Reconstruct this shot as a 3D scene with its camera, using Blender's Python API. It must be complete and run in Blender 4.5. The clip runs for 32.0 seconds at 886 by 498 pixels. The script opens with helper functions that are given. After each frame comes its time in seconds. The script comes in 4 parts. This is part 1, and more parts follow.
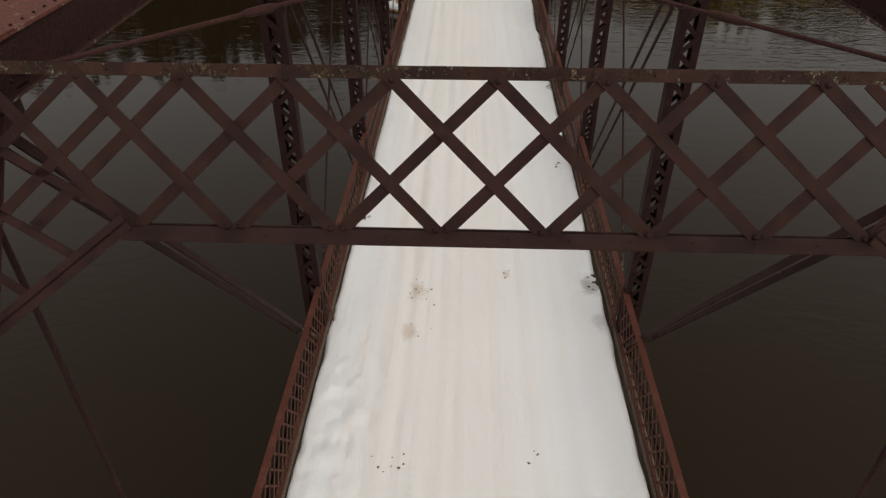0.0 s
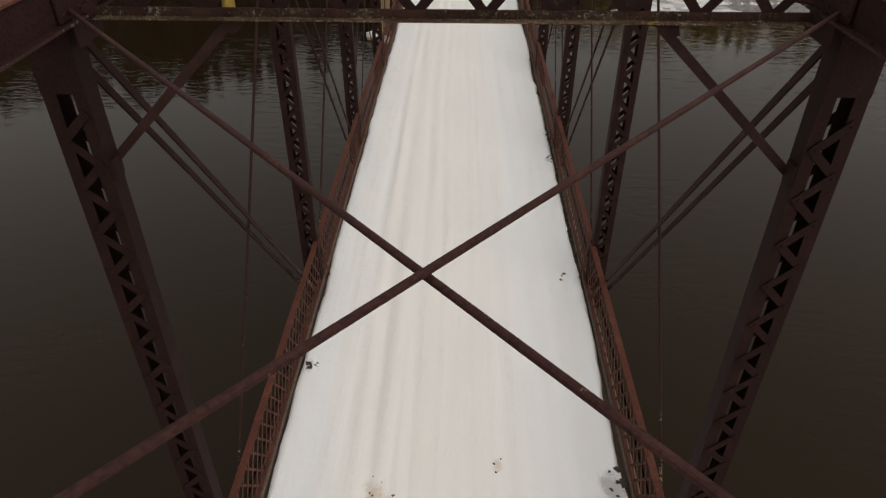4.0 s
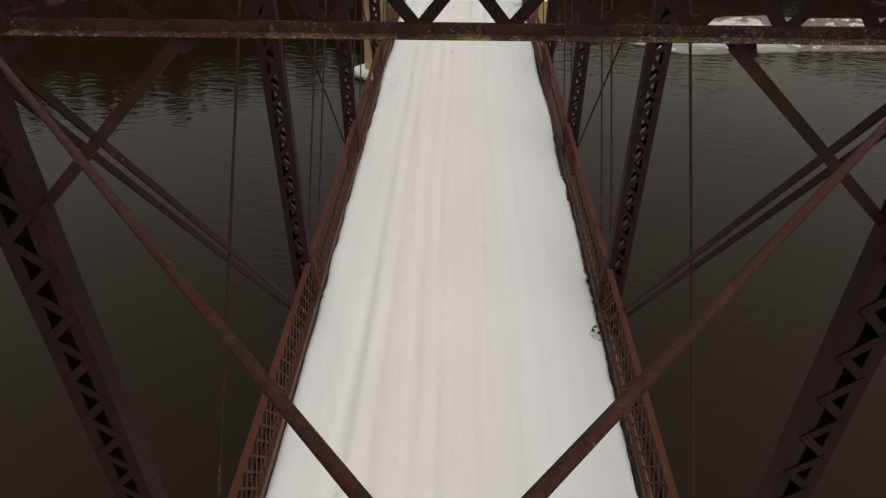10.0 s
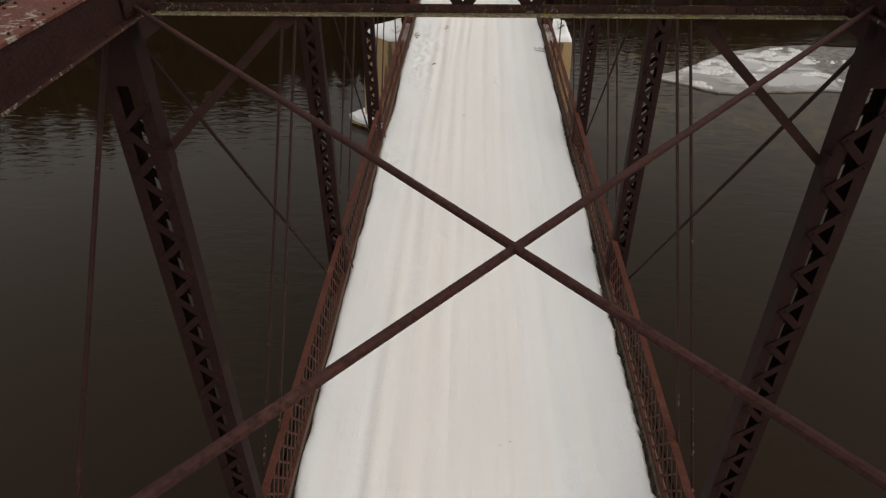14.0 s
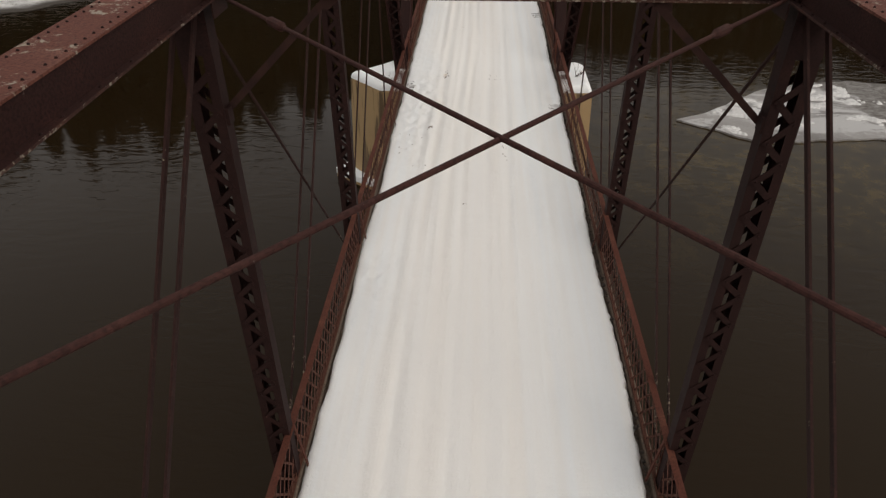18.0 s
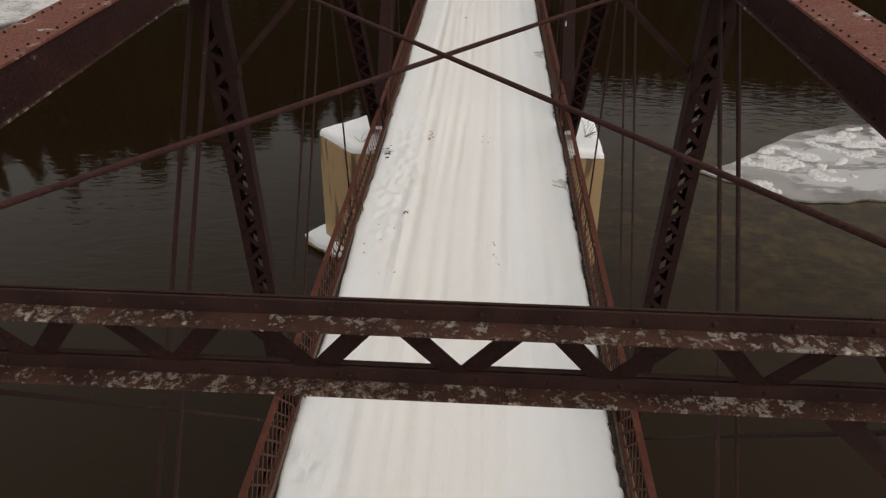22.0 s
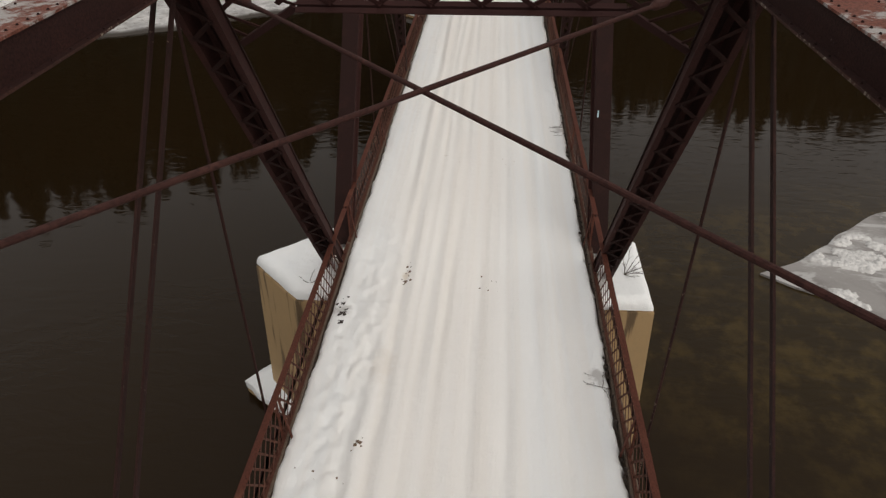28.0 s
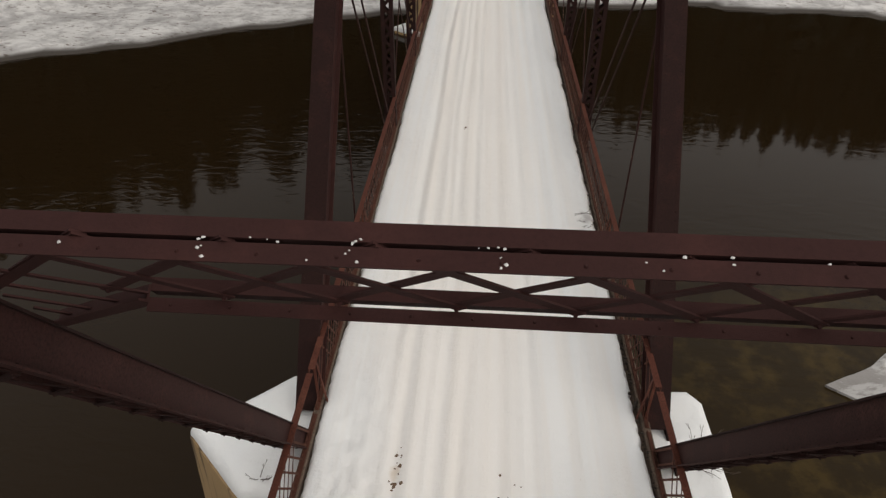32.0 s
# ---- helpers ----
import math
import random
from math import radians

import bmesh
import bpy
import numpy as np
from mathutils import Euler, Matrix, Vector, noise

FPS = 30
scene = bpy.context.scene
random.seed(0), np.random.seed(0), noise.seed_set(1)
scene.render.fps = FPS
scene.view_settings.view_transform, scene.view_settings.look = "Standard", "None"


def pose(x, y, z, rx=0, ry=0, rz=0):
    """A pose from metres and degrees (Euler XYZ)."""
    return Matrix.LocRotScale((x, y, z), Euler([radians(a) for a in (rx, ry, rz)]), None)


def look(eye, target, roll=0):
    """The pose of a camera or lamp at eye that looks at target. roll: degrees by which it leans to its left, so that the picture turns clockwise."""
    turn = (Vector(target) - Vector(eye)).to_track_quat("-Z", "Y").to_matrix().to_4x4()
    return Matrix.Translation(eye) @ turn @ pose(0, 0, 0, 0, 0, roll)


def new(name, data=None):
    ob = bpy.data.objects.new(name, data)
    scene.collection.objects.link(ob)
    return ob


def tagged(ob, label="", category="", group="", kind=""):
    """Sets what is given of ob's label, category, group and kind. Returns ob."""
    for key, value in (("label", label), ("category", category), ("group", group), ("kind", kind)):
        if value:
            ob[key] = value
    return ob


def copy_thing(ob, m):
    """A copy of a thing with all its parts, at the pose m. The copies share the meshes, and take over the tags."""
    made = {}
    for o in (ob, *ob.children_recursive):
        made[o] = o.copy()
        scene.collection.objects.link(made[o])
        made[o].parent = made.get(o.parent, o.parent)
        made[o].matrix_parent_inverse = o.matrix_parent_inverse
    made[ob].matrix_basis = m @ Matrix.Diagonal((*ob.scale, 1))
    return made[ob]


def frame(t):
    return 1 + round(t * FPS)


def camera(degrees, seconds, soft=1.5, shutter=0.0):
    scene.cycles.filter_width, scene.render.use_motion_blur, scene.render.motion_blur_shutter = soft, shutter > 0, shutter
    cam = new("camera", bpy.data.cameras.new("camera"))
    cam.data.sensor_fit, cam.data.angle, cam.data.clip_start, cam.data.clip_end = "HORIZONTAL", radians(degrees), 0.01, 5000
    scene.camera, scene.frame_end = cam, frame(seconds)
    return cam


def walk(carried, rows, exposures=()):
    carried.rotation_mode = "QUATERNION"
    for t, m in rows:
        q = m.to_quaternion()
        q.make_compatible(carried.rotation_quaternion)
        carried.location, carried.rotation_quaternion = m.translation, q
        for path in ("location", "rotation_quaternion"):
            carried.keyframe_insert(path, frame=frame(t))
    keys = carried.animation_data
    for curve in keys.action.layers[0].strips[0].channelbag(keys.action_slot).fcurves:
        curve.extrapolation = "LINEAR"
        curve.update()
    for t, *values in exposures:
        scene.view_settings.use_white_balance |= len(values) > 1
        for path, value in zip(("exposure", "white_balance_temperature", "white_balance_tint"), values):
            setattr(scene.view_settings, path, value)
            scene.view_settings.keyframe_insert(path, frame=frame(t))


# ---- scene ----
cam = camera(66.65, 32.0, soft=1.35)
PATH = [
    (0, (-0.125, 2.691, 7.565), (-0.442, 10.811, 1.737), -0.09),
    (1, (-0.058, 3.663, 7.585), (-0.382, 11.760, 1.725), -0.05),
    (2.5, (0.043, 5.185, 7.586), (-0.245, 13.334, 1.797), -0.25),
    (4.5, (0.093, 7.250, 7.497), (-0.130, 15.459, 1.790), 0.09),
    (5, (0.096, 7.736, 7.524), (-0.105, 15.955, 1.832), -0.12),
    (6, (0.086, 8.881, 7.491), (-0.095, 17.071, 1.756), 0.03),
    (7, (0.061, 9.972, 7.443), (-0.118, 18.179, 1.733), 0.14),
    (8, (0.046, 11.131, 7.375), (-0.143, 19.280, 1.582), -0.15),
    (9, (0.029, 12.159, 7.335), (-0.143, 20.312, 1.548), 0.06),
    (10, (0.008, 13.249, 7.317), (-0.228, 21.418, 1.553), 0.13),
    (11, (-0.014, 14.419, 7.330), (-0.298, 22.579, 1.557), -0.13),
    (12, (-0.105, 15.548, 7.301), (-0.405, 23.730, 1.559), -0.22),
    (13, (-0.140, 16.581, 7.379), (-0.483, 24.772, 1.653), -0.34),
    (15.5, (-0.140, 19.163, 7.681), (-0.547, 27.329, 1.922), -0.34),
    (16, (-0.121, 19.776, 7.679), (-0.540, 27.937, 1.915), -0.37),
    (17, (-0.104, 20.816, 7.733), (-0.551, 28.998, 2.001), -0.51),
    (18, (-0.114, 21.841, 7.754), (-0.560, 30.021, 2.019), -0.23),
    (19, (-0.075, 22.852, 7.740), (-0.541, 31.037, 2.014), -0.21),
    (20, (0.021, 23.864, 7.786), (-0.462, 32.053, 2.067), -0.18),
    (21.5, (0.234, 25.578, 7.787), (-0.280, 33.762, 2.063), -0.08),
    (22, (0.273, 26.101, 7.780), (-0.260, 34.295, 2.072), -0.20),
    (23, (0.266, 27.069, 7.778), (-0.286, 35.271, 2.083), -0.33),
    (24, (0.256, 28.156, 7.688), (-0.284, 36.349, 1.979), -0.11),
    (24.5, (0.239, 28.680, 7.659), (-0.303, 36.884, 1.967), -0.08),
    (26.5, (0.213, 30.922, 7.574), (-0.349, 39.129, 1.889), -0.03),
    (27, (0.272, 31.476, 7.559), (-0.312, 39.683, 1.874), -0.20),
    (28, (0.338, 32.458, 7.657), (-0.288, 40.656, 1.964), -0.41),
    (29, (0.261, 33.470, 7.696), (-0.338, 41.679, 2.016), 0.09),
    (29.5, (0.156, 34.020, 7.700), (-0.434, 42.226, 2.014), 0.15),
    (30, (0.106, 34.591, 7.701), (-0.466, 42.794, 2.011), 0.21),
    (31, (-0.086, 35.750, 7.717), (-0.593, 43.939, 2.000), 0.47),
    (32, (-0.210, 36.928, 7.721), (-0.659, 45.087, 1.957), 0.67),
]
walk(cam, [(t, look(eye, target, roll)) for t, eye, target, roll in PATH],
     exposures=[(0.0, 0.0), (32.0, 0.0)])

# ---- light: an overcast winter sky ----
world = bpy.data.worlds.new("world")
scene.world = world
world.use_nodes = True
wn, wl = world.node_tree.nodes, world.node_tree.links
wn.clear()
w_out = wn.new("ShaderNodeOutputWorld")
w_bg = wn.new("ShaderNodeBackground")
w_sky = wn.new("ShaderNodeTexSky")
w_sky.sky_type, w_sky.sun_disc = "NISHITA", False
w_sky.sun_elevation, w_sky.sun_rotation = radians(37), radians(135)
w_sky.air_density, w_sky.dust_density, w_sky.ozone_density = 1.0, 4.0, 1.0
w_mix = wn.new("ShaderNodeMix")
w_mix.data_type = "RGBA"
w_mix.inputs["Factor"].default_value = 0.85
w_mix.inputs["B"].default_value = (7.25, 6.95, 6.55, 1)
wl.new(w_sky.outputs[0], w_mix.inputs["A"])
wl.new(w_mix.outputs["Result"], w_bg.inputs[0])
w_bg.inputs[1].default_value = 0.1
wl.new(w_bg.outputs[0], w_out.inputs[0])

sun = new("sun", bpy.data.lights.new("sun", "SUN"))
sun.data.energy, sun.data.angle, sun.data.color = 1.2, radians(75), (1.0, 0.945, 0.87)
sun.matrix_world = look((24, -12, 26), (0, 12, 0))


# ---- materials ----
def nodes_of(name, rough=0.6, metal=0.0, spec=0.5):
    m = bpy.data.materials.new(name)
    m.use_nodes = True
    nt = m.node_tree
    b = nt.nodes["Principled BSDF"]
    b.inputs["Roughness"].default_value = rough
    b.inputs["Metallic"].default_value = metal
    b.inputs["Specular IOR Level"].default_value = spec
    return m, nt, b


def position(nt, scale=(1, 1, 1)):
    g = nt.nodes.new("ShaderNodeNewGeometry")
    mp = nt.nodes.new("ShaderNodeMapping")
    mp.inputs["Scale"].default_value = scale
    nt.links.new(g.outputs["Position"], mp.inputs["Vector"])
    return mp.outputs["Vector"]


def noise_tex(nt, vec, scale, detail=4.0, rough=0.55, distortion=0.0):
    n = nt.nodes.new("ShaderNodeTexNoise")
    n.inputs["Scale"].default_value = scale
    n.inputs["Detail"].default_value = detail
    n.inputs["Roughness"].default_value = rough
    n.inputs["Distortion"].default_value = distortion
    nt.links.new(vec, n.inputs["Vector"])
    return n.outputs["Fac"]


def ramp(nt, fac, lo, hi):
    r = nt.nodes.new("ShaderNodeMapRange")
    r.interpolation_type = "SMOOTHSTEP"
    r.inputs["From Min"].default_value, r.inputs["From Max"].default_value = lo, hi
    nt.links.new(fac, r.inputs["Value"])
    return r.outputs["Result"]


def blend(nt, fac, a, b, how="MIX"):
    m = nt.nodes.new("ShaderNodeMix")
    m.data_type, m.blend_type = "RGBA", how
    for key, val in (("A", a), ("B", b)):
        if isinstance(val, tuple):
            m.inputs[key].default_value = (*val, 1)
        else:
            nt.links.new(val, m.inputs[key])
    if isinstance(fac, float):
        m.inputs["Factor"].default_value = fac
    else:
        nt.links.new(fac, m.inputs["Factor"])
    return m.outputs["Result"]


def times_(nt, a, b, how="MULTIPLY"):
    m = nt.nodes.new("ShaderNodeMath")
    m.operation = how
    for i, val in enumerate((a, b)):
        if isinstance(val, float):
            m.inputs[i].default_value = val
        else:
            nt.links.new(val, m.inputs[i])
    return m.outputs[0]


def bump(nt, b, fac, strength, dist=0.01):
    k = nt.nodes.new("ShaderNodeBump")
    k.inputs["Strength"].default_value, k.inputs["Distance"].default_value = strength, dist
    nt.links.new(fac, k.inputs["Height"])
    nt.links.new(k.outputs[0], b.inputs["Normal"])


def steel(name, base, rust, patch=None, patch_lo=0.6, patch_hi=0.68, patch_scale=14.0, rust_lo=0.5, along=None, low=None, grain=1.0, stretch=(1, 1, 1)):
    """Old painted steel: two tones of paint and rust, and patches of bare primer, snow dust or lichen."""
    m, nt, b = nodes_of(name, 0.78, 0.0, 0.15)
    v = position(nt)
    col = blend(nt, ramp(nt, noise_tex(nt, v, 3.1, 6), rust_lo, rust_lo + 0.22), base, rust)
    fine = noise_tex(nt, v, 55.0, 5, 0.7)
    col = blend(nt, times_(nt, ramp(nt, fine, 0.38, 0.7), grain), col, (base[0] * 0.45, base[1] * 0.45, base[2] * 0.45))
    hgt = fine
    if patch:
        wide = ramp(nt, noise_tex(nt, v, 2.3, 3), 0.34, 0.62)
        spots = noise_tex(nt, position(nt, stretch), patch_scale, 8, 0.72, 0.4)
        if along:
            # the patches grow denser along the bridge
            at = nt.nodes.new("ShaderNodeSeparateXYZ")
            nt.links.new(v, at.inputs[0])
            spots = times_(nt, spots, times_(nt, ramp(nt, at.outputs["Y"], *along), 0.105), "ADD")
        if low:
            # lichen thrives near the damp deck
            at = nt.nodes.new("ShaderNodeSeparateXYZ")
            nt.links.new(v, at.inputs[0])
            spots = times_(nt, spots, times_(nt, ramp(nt, at.outputs["Z"], *low), 0.12), "ADD")
        mask = ramp(nt, times_(nt, spots, times_(nt, wide, 0.14), "ADD"), patch_lo + 0.07, patch_hi + 0.07)
        patch_col = blend(nt, noise_tex(nt, v, 70.0, 3), patch, tuple(c * 0.55 for c in patch))
        col = blend(nt, mask, col, patch_col)
        hgt = times_(nt, fine, mask, "ADD")
    nt.links.new(col, b.inputs["Base Color"])
    bump(nt, b, hgt, 0.3, 0.006)
    return m


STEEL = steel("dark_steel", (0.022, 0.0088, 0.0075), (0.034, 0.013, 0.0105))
# webs darker, chord tops lighter: sky light and side shade put into the paint
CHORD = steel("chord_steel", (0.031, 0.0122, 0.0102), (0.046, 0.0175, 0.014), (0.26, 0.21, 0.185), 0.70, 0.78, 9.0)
CHORD_TOP_LIT = steel("chord_top_lit_steel", (0.125, 0.046, 0.033), (0.175, 0.074, 0.054), (0.36, 0.31, 0.25), 0.575, 0.66, 11.0)
FROSTED_TOP_LIT = steel("frosted_top_lit_steel", (0.17, 0.062, 0.044), (0.21, 0.09, 0.066), (0.42, 0.395, 0.38), 0.60, 0.70, 4.0, along=(30.0, 32.8))
EDGE = steel("lichen_edge", (0.05, 0.022, 0.018), (0.08, 0.034, 0.024), (0.36, 0.31, 0.25), 0.60, 0.66, 26.0)


def crusted(name, pale, film, cover, yellow_lo, base, rust, spots=0.62, loose=0.0):
    """Rusty steel under old lichen (loose: how far its grains stand apart): a mottled film, fine dark and tan grains, small pale rosettes and a few yellow patches."""
    m, nt, b = nodes_of(name, 0.85, 0.0, 0.2)
    v = position(nt)
    col = blend(nt, ramp(nt, noise_tex(nt, v, 6.0, 5, 0.6), 0.36, 0.62), base, rust)
    # the film, grown in ragged drifts
    drift = times_(nt, noise_tex(nt, v, 34.0, 7, 0.78, 0.4), times_(nt, noise_tex(nt, v, 3.6, 3), 0.55), "ADD")
    mask = ramp(nt, drift, cover, cover + 0.09)
    grains = nt.nodes.new("ShaderNodeTexVoronoi")
    grains.inputs["Scale"].default_value = 105.0 + 20.0 * loose
    # shift the cells a little, so that no grain has a straight edge
    warp = nt.nodes.new("ShaderNodeVectorMath")
    warp.operation = "MULTIPLY_ADD"
    wobble = nt.nodes.new("ShaderNodeTexNoise")
    wobble.inputs["Scale"].default_value, wobble.inputs["Detail"].default_value = 70.0, 4.0
    nt.links.new(v, wobble.inputs["Vector"])
    nt.links.new(wobble.outputs["Color"], warp.inputs[0])
    warp.inputs[1].default_value = (0.022, 0.022, 0.022)
    nt.links.new(v, warp.inputs[2])
    nt.links.new(warp.outputs[0], grains.inputs["Vector"])
    tone = nt.nodes.new("ShaderNodeSeparateColor")
    nt.links.new(grains.outputs["Color"], tone.inputs[0])
    crust = blend(nt, tone.outputs[0], (film[0] * 0.42, film[1] * 0.33, film[2] * 0.32), tuple(min(1.0, c * 1.45) for c in film))
    crust = blend(nt, times_(nt, ramp(nt, tone.outputs[1], 0.76, 0.90), ramp(nt, grains.outputs["Distance"], 0.52, 0.34)), crust, pale)
    # ragged dark holes eaten into the crust
    holes = ramp(nt, noise_tex(nt, v, 52.0, 4, 0.6, 0.3), 0.585, 0.63)
    crust = blend(nt, times_(nt, holes, 0.75), crust, tuple(c * 0.75 for c in base))
    apart = times_(nt, times_(nt, ramp(nt, grains.outputs["Distance"], 0.44, 0.64), -0.85 * loose), 1.0, "ADD")
    col = blend(nt, times_(nt, mask, apart), blend(nt, times_(nt, mask, 0.8 * loose), col, tuple(c * 0.55 for c in base)), crust)
    col = blend(nt, ramp(nt, noise_tex(nt, v, 5.2, 4, 0.62, 0.6), yellow_lo, yellow_lo + 0.03), col, (0.235, 0.175, 0.03))
    # pale ragged flakes, thick in some stretches and thin in others
    flakes = times_(nt, noise_tex(nt, v, 34.0, 9, 0.78, 0.15), times_(nt, noise_tex(nt, v, 4.6, 4, 0.6), 0.42), "ADD")
    rosette = ramp(nt, flakes, spots, spots + 0.035)
    col = blend(nt, rosette, col, blend(nt, tone.outputs[2], tuple(c * 0.6 for c in pale), pale))
    nt.links.new(col, b.inputs["Base Color"])
    bump(nt, b, times_(nt, times_(nt, mask, rosette, "ADD"), times_(nt, noise_tex(nt, v, 110.0, 4, 0.7), 0.8), "ADD"), 0.9, 0.006)
    return m


LICHEN = crusted("lichen_crust", (0.41, 0.33, 0.26), (0.132, 0.092, 0.050), 0.69, 0.64, (0.040, 0.019, 0.012), (0.080, 0.036, 0.019), 0.80, 0.7)
LICHEN_DARK = crusted("lichen_specks", (0.27, 0.23, 0.19), (0.10, 0.075, 0.04), 0.95, 0.80, (0.021, 0.009, 0.0075), (0.034, 0.0145, 0.011), 0.90)
OLIVE = crusted("olive_crust", (0.38, 0.34, 0.27), (0.172, 0.150, 0.084), 0.625, 0.635, (0.046, 0.026, 0.014), (0.085, 0.048, 0.022), 0.80)
PALE = crusted("flaked_crust", (0.46, 0.39, 0.33), (0.19, 0.136, 0.098), 0.79, 0.80, (0.036, 0.015, 0.012), (0.066, 0.028, 0.019), 0.765)
SPECKLED = crusted("speckled_steel", (0.33, 0.28, 0.23), (0.085, 0.062, 0.036), 0.79, 0.78, (0.024, 0.0105, 0.0085), (0.044, 0.019, 0.013), 0.835, 0.6)
PORTAL = steel("portal_steel", (0.036, 0.0142, 0.0130), (0.047, 0.0180, 0.0160), (0.46, 0.44, 0.42), 0.80, 0.82, 34.0, grain=0.3)
STREAKED = steel("streaked_steel", (0.050, 0.021, 0.018), (0.075, 0.031, 0.026), (0.40, 0.33, 0.30), 0.50, 0.58, 30.0, stretch=(0.22, 1, 1))
ROD = steel("rod_steel", (0.046, 0.0185, 0.0155), (0.072, 0.030, 0.024), (0.32, 0.27, 0.25), 0.715, 0.76, 30.0)
BRACE = steel("eyebar_steel", (0.030, 0.0125, 0.0105), (0.046, 0.019, 0.0155), (0.27, 0.225, 0.17), 0.685, 0.74, 22.0, low=(1.9, 0.3))
RAIL = steel("rail_steel", (0.098, 0.033, 0.022), (0.14, 0.053, 0.034), (0.26, 0.20, 0.16), 0.72, 0.78, 12.0)
BAR = steel("rail_bar_steel", (0.10, 0.042, 0.029), (0.15, 0.062, 0.042))
PLATE = steel("plate_steel", (0.041, 0.0158, 0.0138), (0.060, 0.0235, 0.0195), (0.30, 0.26, 0.24), 0.75, 0.79, 22.0)


def plain(name, col, rough=0.6, scale=20.0, amount=0.35, metal=0.0):
    m, nt, b = nodes_of(name, rough, metal)
    v = position(nt)
    f = noise_tex(nt, v, scale, 6, 0.65)
    c = blend(nt, ramp(nt, f, 0.3, 0.75), col, tuple(x * (1 - amount) for x in col))
    nt.links.new(c, b.inputs["Base Color"])
    bump(nt, b, f, 0.4, 0.01)
    return m


TIMBER = plain("wet_timber", (0.15, 0.105, 0.075), 0.75, 30.0, 0.6)
DARK_WOOD = plain("dark_bark", (0.05, 0.038, 0.03), 0.9, 40.0, 0.5)
LITTER = plain("brown_litter", (0.17, 0.11, 0.07), 0.9, 60.0)
BLACK = plain("black_cloth", (0.006, 0.006, 0.0065), 0.95, 40.0)
TWIG = plain("twig_bark", (0.09, 0.065, 0.05), 0.9, 80.0)
YELLOW = plain("yellow_enamel", (0.40, 0.27, 0.04), 0.45, 40.0, 0.3)
CAP = plain("white_enamel", (0.72, 0.70, 0.68), 0.4, 30.0, 0.25)
LABEL = plain("pale_label", (0.36, 0.52, 0.58), 0.5, 30.0, 0.15)
BARK = plain("tree_bark", (0.05, 0.04, 0.033), 0.95, 6.0, 0.5)
NEEDLE = plain("spruce_needles", (0.022, 0.03, 0.018), 0.9, 3.0, 0.5)
BUSH = plain("bare_branches", (0.05, 0.04, 0.034), 0.95, 4.0, 0.5)


SLUSH, TAN = (0.40, 0.38, 0.37), (0.60, 0.47, 0.34)
STAINS = ((2.12, 12.15, 0.22, SLUSH, 0.75), (2.16, 11.2, 0.16, SLUSH, 0.4), (-2.2, 14.25, 0.10, SLUSH, 0.6), (2.2, 21.3, 0.10, SLUSH, 0.6), (2.15, 40.1, 0.16, SLUSH, 0.7), (2.16, 49.2, 0.18, SLUSH, 0.7),
          (-2.12, 41.4, 0.16, SLUSH, 0.7), (-0.93, 11.95, 0.20, TAN, 0.6), (-1.0, 10.9, 0.18, TAN, 0.5), (0.66, 12.5, 0.09, TAN, 0.5), (-1.14, 42.6, 0.10, TAN, 0.5), (-1.25, 40.2, 0.3, TAN, 0.14))


